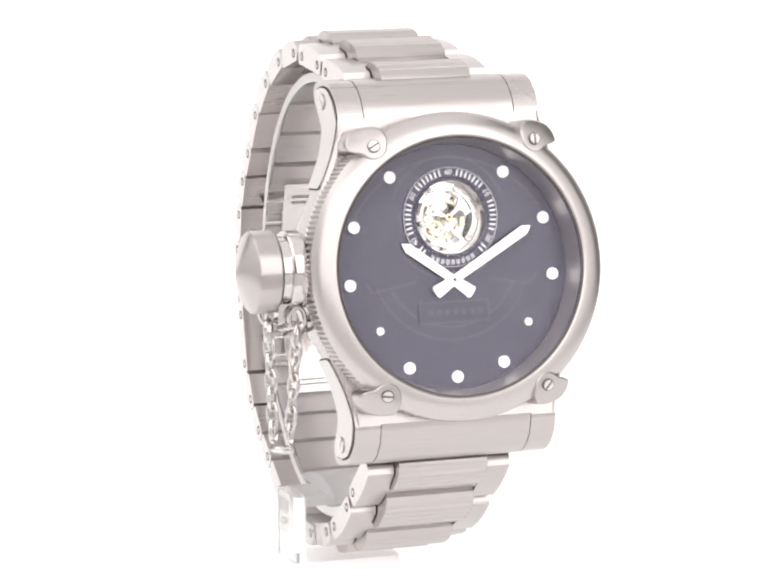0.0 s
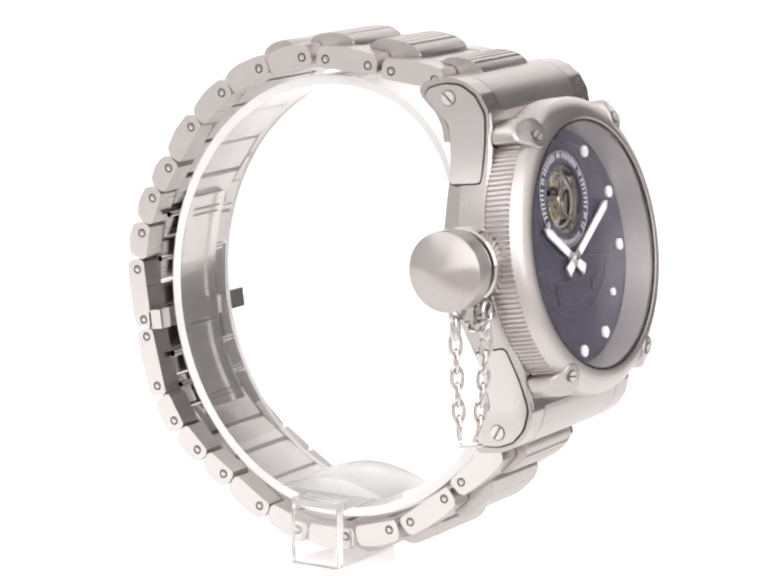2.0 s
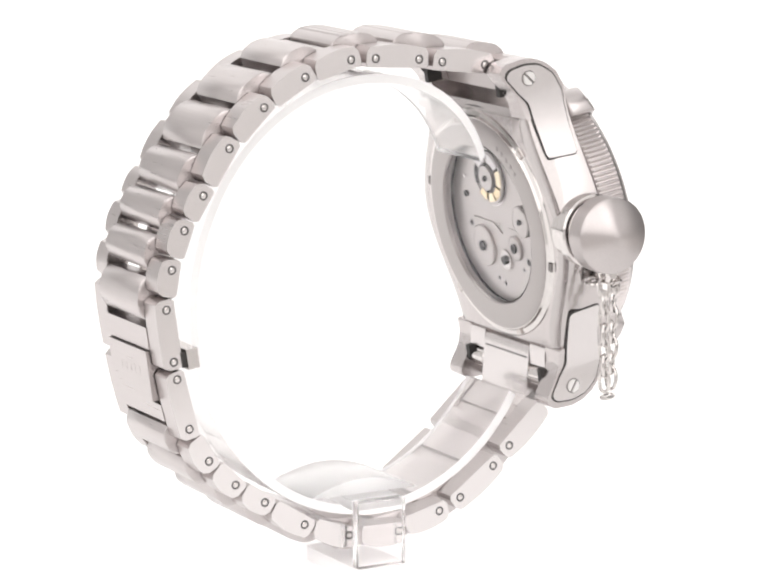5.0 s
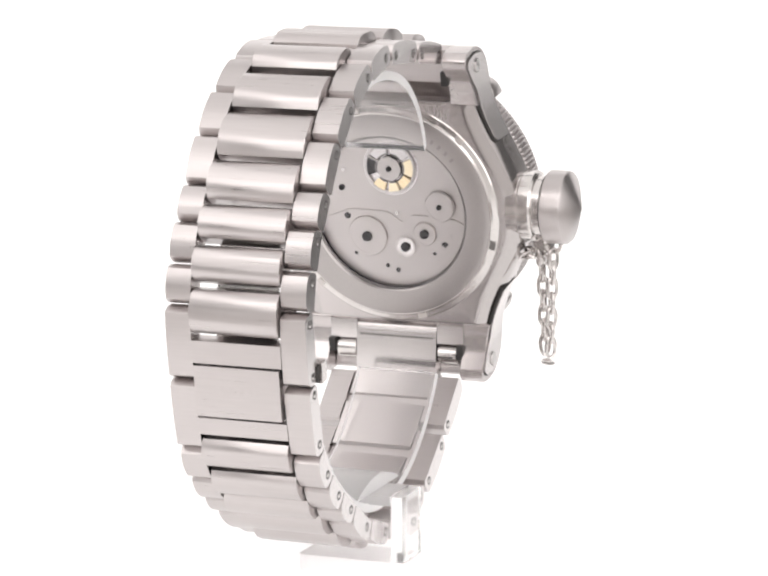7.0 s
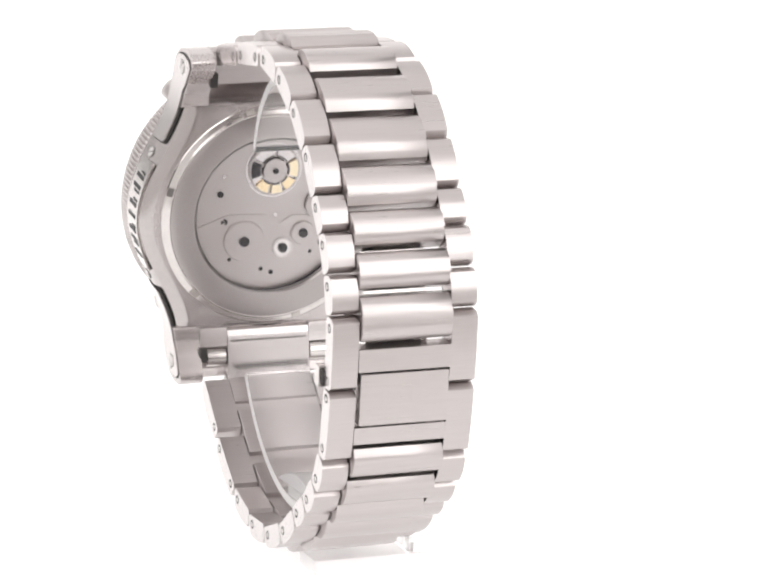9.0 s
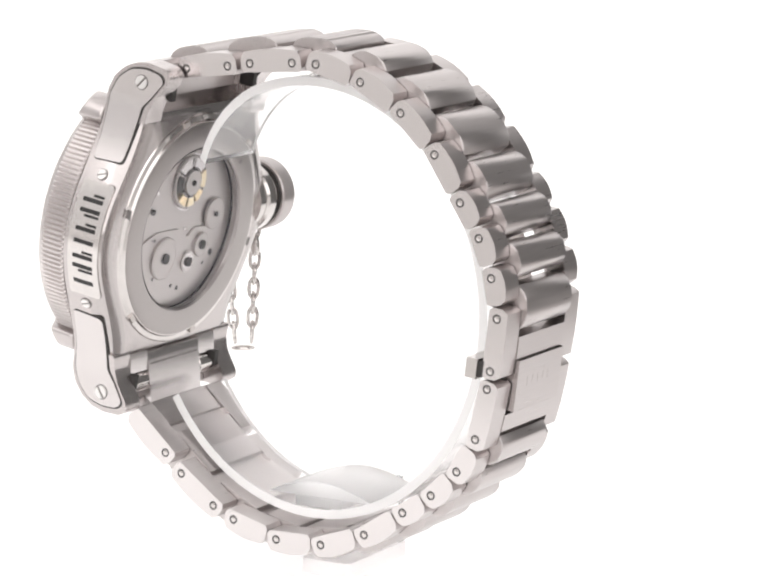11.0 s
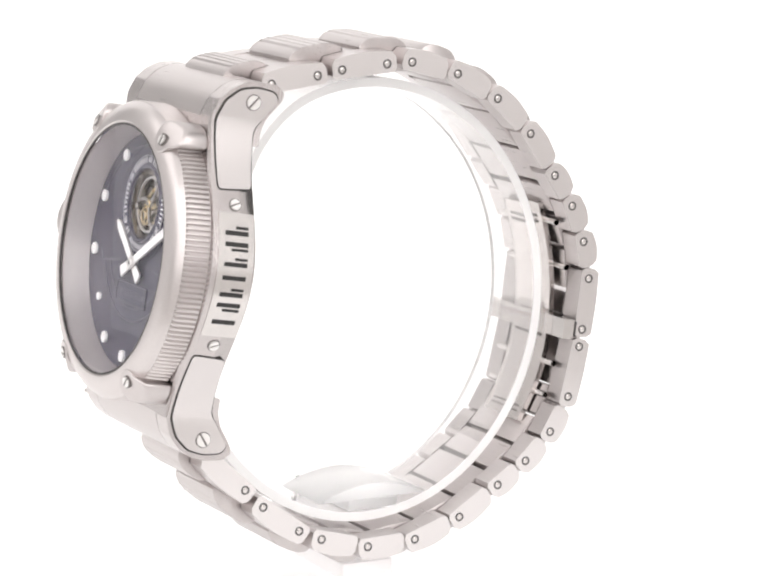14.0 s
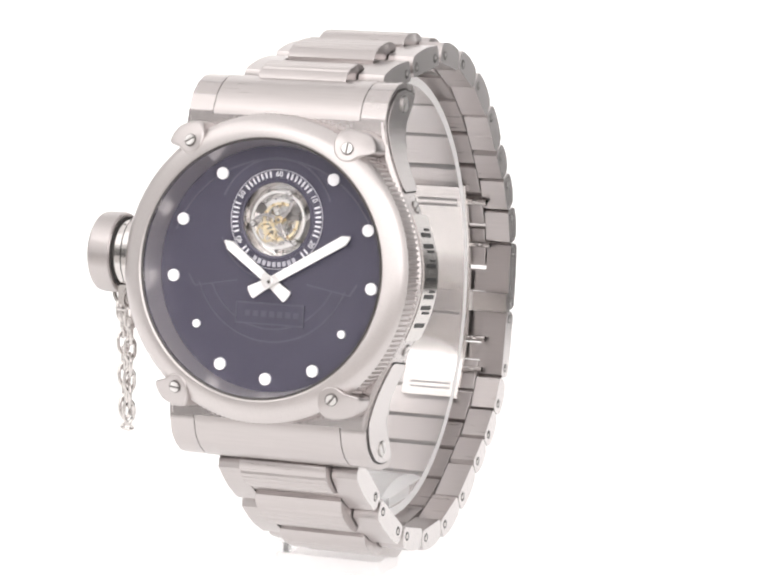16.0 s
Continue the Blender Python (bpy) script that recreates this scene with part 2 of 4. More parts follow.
# out-of-view tabletop, added and sized so the steel mirrors pale ground
def table():
    bm = bmesh.new()
    bmesh.ops.create_cube(bm, size=1.0)
    for v in bm.verts:
        v.co = Vector((v.co.x * 3.2 - 0.8, v.co.y * 2.22 - 0.97, v.co.z * 0.03 - 0.0225))
    bevel(bm, 0.003, 2)
    me = bpy.data.meshes.new("table")
    bm.to_mesh(me)
    bm.free()
    me.materials.append(table_white)
    return tagged(new("table", me), "unseen wide matt pale grey table under the sweep, added as reflector", "table", kind="structure")


table()


# unseen floor, added to close the set with a dark ground to mirror
def room_floor():
    bm = bmesh.new()
    bmesh.ops.create_cube(bm, size=1.0)
    for v in bm.verts:
        v.co = Vector((v.co.x * 6.0, v.co.y * 6.0, v.co.z * 0.02 - 0.76))
    me = bpy.data.meshes.new("floor")
    bm.to_mesh(me)
    bm.free()
    me.materials.append(floor_grey)
    return tagged(new("floor", me), "unseen dull dark grey floor, added below the table", "floor", kind="structure")


room_floor()

# ---------------------------------------------------------------- the watch
watch = tagged(new("wristwatch"), "large brushed steel wristwatch with blue-black dial and link bracelet", "watch")


def half_width(v):
    """The case's flank: wide at the middle, drawn in at the lugs."""
    return 18.3 + 8.2 * (0.5 + 0.5 * math.cos(math.pi * min(1.0, abs(v) / 27.0)))


def flank(outline, side, off, thick, step=1.5, narrow=None):
    """A panel that follows the flank; outline in (v, n)."""
    bm = bmesh.new()
    face = bm.faces.new([bm.verts.new((0, v, n)) for v, n in outline])
    lo, hi = min(p[0] for p in outline), max(p[0] for p in outline)
    v = lo + step
    while v < hi:
        bmesh.ops.bisect_plane(bm, geom=bm.verts[:] + bm.edges[:] + bm.faces[:], plane_co=(0, v, 0), plane_no=(0, 1, 0))
        v += step
    base = bm.verts[:]
    ext = bmesh.ops.extrude_face_region(bm, geom=bm.faces[:])
    topv = [g for g in ext["geom"] if isinstance(g, bmesh.types.BMVert)]
    for q in topv:
        q.co.x = side * (half_width(q.co.y) + off)
    for q in base:
        q.co.x = side * (narrow if narrow is not None else half_width(q.co.y) + off - thick)
    return bm


def rounded(points, r, k=4):
    """Rounds the corners of an outline."""
    out = []
    m = len(points)
    for i in range(m):
        p, a, b = Vector(points[i]), Vector(points[i - 1]), Vector(points[(i + 1) % m])
        da, db = (a - p), (b - p)
        ra = min(r, da.length * 0.45, db.length * 0.45)
        s, e = p + da.normalized() * ra, p + db.normalized() * ra
        for j in range(k + 1):
            t = j / k
            out.append(tuple((1 - t) ** 2 * s + 2 * t * (1 - t) * p + t * t * e))
    return out


def case_body():
    """A barrel outline round a turned bore: open in front for the dial, behind for the glass."""
    bm = bmesh.new()
    vs = [-26 + 52 * i / 40 for i in range(41)]
    ends = [1 - 2 * i / 14 for i in range(1, 14)]

    def outline(inset, g=1.0):
        w = half_width(26) - inset
        return ([(half_width(v) - inset, v * g) for v in vs] + [(w * t, 26 * g) for t in ends]
                + [(-half_width(v) + inset, v * g) for v in reversed(vs)] + [(-w * t, -26 * g) for t in ends])

    bore = lambda r: [(r * u / math.hypot(u, v), r * v / math.hypot(u, v)) for u, v in outline(0)]
    rows = []
    for n, ring in ((-2.75, bore(21.9)), (-2.75, outline(0.7)), (-3.2, outline(0.0)), (-8.2, outline(0.0)), (-10.4, outline(0.0, 0.92)), (-11.4, outline(0.35, 0.90)),
                    (-11.8, outline(1.3, 0.87)), (-12.1, outline(2.8, 0.84)), (-12.1, bore(16.2)), (-10.9, bore(16.2)), (-10.8, bore(21.9))):
        rows.append([bm.verts.new((u, v, n)) for u, v in ring])
    k = len(rows[0])
    for a, b in zip(rows, rows[1:] + rows[:1]):
        for i in range(k):
            bm.faces.new((a[i], a[(i + 1) % k], b[(i + 1) % k], b[i]))
    for f in bm.faces:
        f.material_index = int(-12.05 < f.calc_center_median().z < -9.2)
    return part("case", bm, [brushed_side, half_polished], watch, "brushed barrel-shaped steel case", CASE)


LUG = [(22, -3.1), (26.6, -2.9), (29.4, -4.0), (31.4, -5.9), (32.7, -8.2), (33.2, -10.8), (32.9, -14.6), (31.6, -16.0), (30.2, -15.6), (27.1, -13.3), (24.6, -12.4), (22, -12.2)]
PLATE = [(14.5, -4.3), (19.9, -4.0), (26.0, -3.7), (29.3, -5.1), (31.4, -7.6), (32.0, -10.6), (31.6, -13.9), (30.4, -14.9), (27.0, -12.6), (25.0, -10.9), (19.4, -10.6), (14.9, -10.5)]
HOOD = [(21, -2.9), (26.6, -2.9), (29.4, -4.0), (31.4, -5.9), (32.7, -8.2), (33.2, -10.8), (32.6, -11.6), (30.9, -11.0), (28.5, -9.4), (24, -8.6), (21, -8.6)]


def grown(points, d):
    c = Vector((sum(p[0] for p in points) / len(points), sum(p[1] for p in points) / len(points)))
    return [tuple(Vector(p) + (Vector(p) - c).normalized() * d) for p in points]


case = case_body()
for s in (1, -1):
    for top in (1, -1):
        lug = part("lug", flank(rounded([(v * top, n) for v, n in LUG], 0.5, 3), s, -0.05, 5, 1.2, narrow=13.75), brushed_side, watch, "", CASE)
        part("seam", flank(rounded([(v * top, n) for v, n in grown(PLATE, 0.32)], 0.9), s, 0.02, 0.6), dark_gap, lug, "dark seam round the lug plate", CASE)
        plate = part("lug_plate", flank(rounded([(v * top, n) for v, n in PLATE], 0.8), s, 0.28, 0.7), satin, lug, "polished lug plate", CASE)
        at = CASE @ Matrix.Translation((s * (half_width(29.5) + 0.26), 29.5 * top, -10.2)) @ Matrix.Rotation(s * math.pi / 2, 4, "Y")
        slotted_screw("screw", 1.25, 0.3, lug, at, slot=0.4, turn=0.9 * s * top)
# solid near-black blocks stand in for the shade inside the lug holes
for s in (1, -1):
    for top in (1, -1):
        part('lug_hole_shade', prism([(s * 12.6, top * 26.2), (s * 13.9, top * 26.2), (s * 13.9, top * 28.9), (s * 12.6, top * 28.9)], -14.0, -11.0), dark_gap, case, 'near-black block for the shaded hole in the back of the lug', CASE)
for top in (1, -1):
    hood = bevel(prism([(v * top, n) for v, n in HOOD], -13.6, 13.6, "x"), 0.3, 2, 40)
    part("end_piece", hood, brushed_x, watch, "rounded brushed end piece joining bracelet and case", CASE)


def end_plate(top):
    """The last middle link behind the lower hood, with a short tube at each side of it."""
    outline = rounded([(top * 23.0, -12.2), (top * 24.2, -12.75), (top * 33.2, -14.9), (top * 33.8, -13.4), (top * 30.5, -10.6), (top * 24.0, -9.0)], 0.4, 3)
    plate_ = part("end_link", bevel(prism(outline, -8.2, 8.2, "x"), 0.2, 1, 40), satin, watch, "flat steel end link behind the hood", CASE)
    for s in (1, -1):
        turn = Matrix.Translation((s * 8.35, top * 28.6, -11.9)) @ Matrix.Rotation(s * math.pi / 2, 4, "Y")
        part("shoulder", bevel(prism([(top * 22.6, -9.0), (top * 22.6, -12.2), (top * 24.0, -12.6), (top * 26.2, -12.9), (top * 26.6, -12.4), (top * 26.6, -9.0)], min(s * 8.3, s * 13.7), max(s * 8.3, s * 13.7), "x"), 0.25, 2, 40), satin, plate_, "polished shoulder beside the end link", CASE)
        part("tube", lathe([(0, 0), (1.7, 0), (1.95, 0.25), (1.95, 3.9), (1.7, 4.15), (0, 4.15)], 24, False), polished, plate_, "short polished tube", CASE @ turn)
    part("groove", prism([(top * 25.0, -12.87), (top * 25.5, -12.87), (top * 25.5, -13.05), (top * 25.0, -12.97)], -7.6, 7.6, "x"), slot_steel, plate_, "", CASE)


end_plate(-1)


def knurled_bezel():
    teeth, bm = 176, bmesh.new()
    k = teeth * 4
    prof = [(21.9, -2.8, 0), (25.9, -2.8, 0), (26.4, -2.5, 1), (26.4, 1.5, 1), (26.2, 2.0, 0), (25.8, 2.7, 0), (25.1, 3.4, 0), (24.2, 3.95, 0), (23.1, 4.25, 0),
            (22.5, 4.3, 0), (22.15, 4.1, 0), (21.9, 3.6, 0)]
    rings = []
    for r, h, cut in prof:
        rings.append([bm.verts.new(((r - 0.48 * cut * (i % 4 in (2, 3))) * math.cos(2 * math.pi * i / k), (r - 0.48 * cut * (i % 4 in (2, 3))) * math.sin(2 * math.pi * i / k), h)) for i in range(k)])
    for a, b in zip(rings, rings[1:] + rings[:1]):
        for i in range(k):
            bm.faces.new((a[i], a[(i + 1) % k], b[(i + 1) % k], b[i]))
    return turned_part("bezel", bm, bezel_steel, watch, "brushed steel bezel with coin edge", CASE, 28)


bezel = knurled_bezel()
for s in (1, -1):
    for top in (1, -1):
        pts = rounded([(14.5 + 0.92 * a, 21.1 + 0.92 * b) for a, b in ((-2.8, 1.8), (-1.7, 3.6), (0.6, 3.7), (3.4, 2.9), (4.7, 1.4), (5.0, -0.6), (3.8, -1.1), (2.3, -1.4), (0.9, -2.5), (-1.0, -2.5), (-2.5, -1.1))], 1.0, 3)
        bm = prism([(s * u, top * v) for u, v in pts], -2.7, 4.55)
        for q in bm.verts:
            far = math.hypot(q.co.x, q.co.y) - 23.2
            if q.co.z > 0:
                q.co.z -= 0.06 * far ** 2 + 0.1 * far
        crest = max(bm.faces, key=lambda f: f.calc_center_median().z)
        bmesh.ops.poke(bm, faces=[crest], offset=0.3)
        clamp = part("bezel_clamp", bevel(bm, 0.6, 3, 40), brushed_round, watch, "brushed clamp holding the bezel", CASE)
        slotted_screw("screw", 0.9, 0.22, clamp, CASE @ Matrix.Translation((s * 14.5, top * 21.1, 3.95)) @ Matrix.Rotation(0.3, 4, Vector((-top * 21.1, s * 14.5, 0))), slot=0.38, turn=0.7 + s * 0.5 + top * 0.3)

part("inner_ring", lathe([(21.9, 3.7), (22.0, 3.5), (21.0, -1.45), (22.2, -1.6), (22.3, 3.7)], 96), ring_steel, watch, "polished steel ring inside the crystal", CASE)
glass = part("crystal", lathe([(0, 4.05), (21.85, 4.05), (21.85, 3.35), (0, 3.35)], 96, False), front_glass, watch, "clear flat crystal", CASE)
glass.visible_shadow = False
part("seam", lathe([(21.8, 3.9), (22.15, 3.9), (22.15, 4.22), (21.8, 4.14)], 96), pin_seat_steel, bezel, "dark gasket round the crystal", CASE)

# dial with its open window
WIN = (0.3, 8.5)


def dial_plate():
    """A round plate with an off-centre round window."""
    bm, k = bmesh.new(), 128
    ang = [2 * math.pi * i / k for i in range(k)]
    rows = []
    for h in (-1.5, -2.0):
        rows.append([bm.verts.new((21.3 * math.cos(a), 21.3 * math.sin(a), h)) for a in ang])
        rows.append([bm.verts.new((WIN[0] + 6.3 * math.cos(a), WIN[1] + 6.3 * math.sin(a), h)) for a in ang])
    for a, b in ((rows[0], rows[1]), (rows[2], rows[3]), (rows[0], rows[2]), (rows[1], rows[3])):
        for i in range(k):
            bm.faces.new((a[i], a[(i + 1) % k], b[(i + 1) % k], b[i]))
    return part("dial", bm, dial_blue, watch, "blue-black lacquered dial", CASE)


dial = dial_plate()
DOTS = [(10.3, 15.8, 1.2), (17.2, 7.6, 1.2), (18.4, -2.2, 1.2), (13.5, -10.2, 0.8), (8.6, -16.8, 1.2)]
for u, v, r in [(s * u, v, r) for u, v, r in DOTS for s in (1, -1)] + [(0, -18.8, 1.2)]:
    hexa = [(u + r * math.cos(math.pi * i / 3 + math.pi / 6), v + r * math.sin(math.pi * i / 3 + math.pi / 6)) for i in range(6)]
    mk = part("hour_marker", bevel(prism(rounded(hexa, r * 0.45, 2), -1.5, -1.05), 0.08, 1, 40), lume, dial, "white luminous hour dot", CASE)
# relief of the dial: plaque, long arcs
bm = prism([(-6.2, -9.4), (6.2, -9.4), (6.2, -6.0), (-6.2, -6.0)], -1.5, -1.36)
part("plaque", bevel(bm, 0.08, 1), dial_blue, dial, "raised plaque", CASE)
for a, b, c, d in ((-6.4, -9.6, 6.4, -9.3), (-6.4, -6.1, 6.4, -5.8), (-6.4, -9.3, -6.1, -6.1), (6.1, -9.3, 6.4, -6.1)):
    part("plaque_edge", prism([(a, b), (c, b), (c, d), (a, d)], -1.5, -1.3), dial_relief, dial, "", CASE)
for i in range(7):
    x = -4.6 + i * 1.5
    part("print_bar", prism([(x, -8.2), (x + 0.95, -8.2), (x + 0.95, -7.2), (x, -7.2)], -1.36, -1.32), dial_relief, dial, "", CASE)
for k_, (r0, a0, a1, cy) in enumerate(((14.6, 200, 340, 2.0), (12.4, 205, 335, 2.0), (19.9, 20, 160, -1.0), (10.6, 20, 160, 8.5), (10.6, 200, 340, 8.5))):
    pts = [(r0 * math.cos(radians(a0 + (a1 - a0) * i / 40)), cy + r0 * math.sin(radians(a0 + (a1 - a0) * i / 40))) for i in range(41)]
    pts += [(p[0] * (1 - 0.3 / r0), cy + (p[1] - cy) * (1 - 0.3 / r0)) for p in reversed(pts)]
    part("relief_line", prism(pts, -1.5, -1.46), dial_relief, dial, "", CASE)
for s in (1, -1):
    part("relief_line", prism([(s * 6.5, -2.4), (s * 14.5, -3.8), (s * 15.8, -1.8), (s * 15.5, -1.7), (s * 14.3, -3.5), (s * 6.4, -2.1)], -1.5, -1.46), dial_relief, dial, "", CASE)

# window ring and its ticks
ring = part("window_ring", lathe([(6.3, -1.5), (6.3, -1.0), (6.7, -0.9), (7.0, -1.2), (8.2, -1.25), (8.5, -1.5)], 96, True, None, WIN), dial_blue, watch, "dark ring round the open window", CASE)
NUMERALS = ((90, "60"), (30, "10"), (-30, "20"), (210, "40"), (150, "50"))


def around(r, a):
    return (WIN[0] + r * math.cos(a), WIN[1] + r * math.sin(a))


for i in range(60):
    deg = 6 * i
    if 228 < deg < 312 or any(abs((deg - d + 180) % 360 - 180) < 8 for d, _ in NUMERALS):
        continue
    a = radians(deg)
    part("tick", prism([around(7.2, a - 0.021), around(8.25, a - 0.018), around(8.25, a + 0.018), around(7.2, a + 0.021)], -1.24, -1.15), tick_white, ring, "", CASE)


def numeral(deg, text):
    """Printed figures that stand upright on the ring's radius."""
    curve = bpy.data.curves.new("figures", "FONT")
    curve.body, curve.size, curve.align_x, curve.align_y, curve.extrude = text, 1.35, "CENTER", "CENTER", 0.04
    ob = new("figures", curve)
    flat = bpy.data.meshes.new_from_object(ob.evaluated_get(bpy.context.evaluated_depsgraph_get()))
    bm = bmesh.new()
    bm.from_mesh(flat)
    bpy.data.objects.remove(ob)
    a = radians(deg)
    part("numeral", bm, tick_white, ring, "", CASE @ Matrix.Translation((*around(7.72, a), -1.17)) @ Matrix.Rotation(a - math.pi / 2, 4, "Z"))


for deg, text in NUMERALS:
    numeral(deg, text)
for i in range(9):
    a = radians(242 + i * 7.0)
    part("print_bar", prism([around(7.3, a - 0.042), around(8.15, a - 0.04), around(8.15, a + 0.04), around(7.3, a + 0.042)], -1.24, -1.16), tick_grey, ring, "", CASE)
for r0, r1 in ((8.42, 8.56), (6.82, 6.95)):
    part("print_line", lathe([(r0, -1.3), (r1, -1.3), (r1, -1.14), (r0, -1.14)], 96, True, None, WIN), tick_grey, ring, "", CASE)

# the movement: seen through the window and through the back
plate = part("movement", lathe([(0, -10.6), (15.8, -10.6), (15.8, -5.4), (15.2, -5.0), (0, -5.0)], 64, False), plate_steel, watch, "silver movement plate with gilt wheels", CASE)
part("well", lathe([(6.3, -1.6), (6.3, -5.0), (6.9, -5.0), (6.9, -1.6)], 48, True, None, WIN), polished, plate, "polished wall of the window", CASE)
part("cage_floor", lathe([(0, -4.95), (6.2, -4.95), (6.2, -4.8), (0, -4.8)], 48, False, None, WIN), mirror_steel, plate, "bright mirror-polished cage floor", CASE)
part("floor_step", prism([around(r_, radians(d_)) for r_, d_ in ((6.0, 52), (6.1, 75), (6.1, 100), (6.0, 128), (3.6, 122), (2.9, 98), (3.5, 70))], -4.8, -4.3), mirror_steel, plate, "bright upper bridge", CASE)
part("cage_wheel", gear(4.5, -4.6, -4.25, (WIN[0] - 0.7, WIN[1] - 0.8), 44, 0.3, 4), bright_satin, plate, "silver toothed wheel", CASE)
part("balance_wheel", gear(3.3, -3.6, -3.25, (WIN[0] - 0.2, WIN[1] - 0.3), 40, 0.01, 2, 0.16, 0.86), pale_gold, plate, "gilt balance wheel", CASE)
for i in range(10):
    a = 2 * math.pi * i / 10 + 0.2
    part("rim_screw", disc(0.3, -3.5, -3.1, (WIN[0] - 0.2 + 3.05 * math.cos(a), WIN[1] - 0.3 + 3.05 * math.sin(a)), 10), gold, plate, "", CASE)
hair = [(WIN[0] - 0.2 + (0.5 + 0.15 * t) * math.cos(t), WIN[1] - 0.3 + (0.5 + 0.15 * t) * math.sin(t), -3.0) for t in [0.35 * i for i in range(40)]]
part("hairspring", tube_loop(hair, 0.06, 5, False), slot_steel, plate, "coiled hairspring", CASE)
part("small_wheel", gear(1.9, -3.1, -2.8, (WIN[0] - 2.6, WIN[1] - 2.2), 20, 0.25, 3), pale_gold, plate, "pale gilt pinion", CASE)
part("small_wheel", gear(1.5, -3.1, -2.75, (WIN[0] + 2.8, WIN[1] + 2.4), 18, 0.2), polished, plate, "", CASE)
part("dark_block", bevel(prism(rounded([around(1.0, radians(-5)), around(3.4, radians(0)), around(3.5, radians(38)), around(1.5, radians(52))], 0.4), -4.2, -3.0), 0.1, 1, 40), slot_steel, plate, "dark pallet bridge", CASE)
part("dark_block", bevel(prism(rounded([around(4.2, radians(-42)), around(5.6, radians(-40)), around(5.7, radians(8)), around(4.6, radians(4))], 0.3), -4.7, -3.6), 0.1, 1, 40), slot_steel, plate, "", CASE)
part("dark_block", bevel(prism(rounded([around(3.6, radians(148)), around(5.2, radians(146)), around(5.2, radians(168)), around(3.8, radians(170))], 0.3), -4.6, -3.8), 0.1, 1, 40), slot_steel, plate, "", CASE)
part("cage_ring", lathe([(4.6, -2.5), (5.0, -2.5), (5.0, -2.2), (4.6, -2.2)], 64, True, None, (WIN[0] - 0.2, WIN[1] - 0.1)), bright_satin, plate, "thin bright cage ring", CASE)
for a0 in (38, 158, 278):
    pts, inner = [], []
    for i in range(9):
        rr, a = 0.5 + 4.4 * i / 8, radians(a0 + 30 * (i / 8) ** 2)
        w = (0.34 - 0.014 * i) / max(rr, 0.9)
        pts.append(Vector(around(rr, a + w)))
        inner.append(Vector(around(rr, a - w)))
    part("bridge_arm", bevel(prism([tuple(p) for p in pts + inner[::-1]], -2.55, -2.1), 0.08, 1, 40), satin, plate, "slim curved cage arm", CASE)
    slotted_screw("screw", 0.42, 0.2, plate, CASE @ Matrix.Translation((*pts[-1], -2.1)), slot=0.18)
part("arbor", disc(0.7, -2.1, -1.85, WIN, 16, 0.1), gold, plate, "gilt centre boss", CASE)
part("arbor", disc(0.3, -1.9, -1.75, WIN, 12, 0.05), slot_steel, plate, "", CASE)
for a0, rr in ((20, 5.3), (65, 5.2), (118, 5.4), (190, 5.2), (228, 5.3), (265, 5.4), (318, 5.2)):
    part("pin", disc(0.42, -4.2, -3.2, around(rr, radians(a0)), 12, 0.1), polished, plate, "", CASE)
    part("pin_dot", disc(0.18, -3.25, -3.15, around(rr, radians(a0)), 8), slot_steel, plate, "", CASE)


# hands
def hand(name, tip, width, lo, hi, tail, tail_width):
    c = Vector((0.05, -2.2))
    d = Vector(tip) - c
    ln = d.length
    d.normalize()
    e = Vector((-d.y, d.x))
    w = width / 2
    pts = [c + d * 1.2 - e * w * 0.85, c + d * (ln - 1.3) - e * w, c + d * ln - e * 0.12, c + d * ln + e * 0.12, c + d * (ln - 1.3) + e * w, c + d * 1.2 + e * w * 0.85]
    tw = tail_width / 2
    pts += [c + e * w, c - d * 1.4 + e * tw * 0.8, c - d * tail + e * tw, c - d * (tail + 0.25) + e * tw * 0.6, c - d * (tail + 0.25) - e * tw * 0.6, c - d * tail - e * tw, c - d * 1.4 - e * tw * 0.8, c - e * w]
    ob = part(name, bevel(prism([tuple(p) for p in pts], lo, hi), 0.1, 1, 40), bright_satin, watch, "steel hand filled with white luminous paint", CASE)
    pts = [c + d * 1.9 - e * (w - 0.16), c + d * (ln - 1.4) - e * (w - 0.16), c + d * (ln - 0.35), c + d * (ln - 1.4) + e * (w - 0.16), c + d * 1.9 + e * (w - 0.16)]
    part("paint", prism([tuple(p) for p in pts], hi - 0.02, hi + 0.06), lume, ob, "white luminous paint", CASE)
    pts = [c - d * 1.5 + e * (tw * 0.7), c - d * tail + e * (tw - 0.2), c - d * tail - e * (tw - 0.2), c - d * 1.5 - e * (tw * 0.7)]
    part("paint", prism([tuple(p) for p in pts], hi - 0.02, hi + 0.06), lume, ob, "", CASE)
    return ob


hand("hour_hand", (-8.9, 4.35), 1.75, -0.95, -0.65, 4.0, 2.3)
hand("minute_hand", (14.4, 6.3), 1.75, -0.55, -0.25, 3.9, 2.3)
part("hand_cap", disc(0.75, -1.5, 0.0, (0.05, -2.2), 24, 0.12), bright_satin, watch, "steel cap at the hands' axle", CASE)
part("cap_dot", disc(0.3, -0.05, 0.03, (0.05, -2.2), 12), dark_gap, watch, "", CASE)

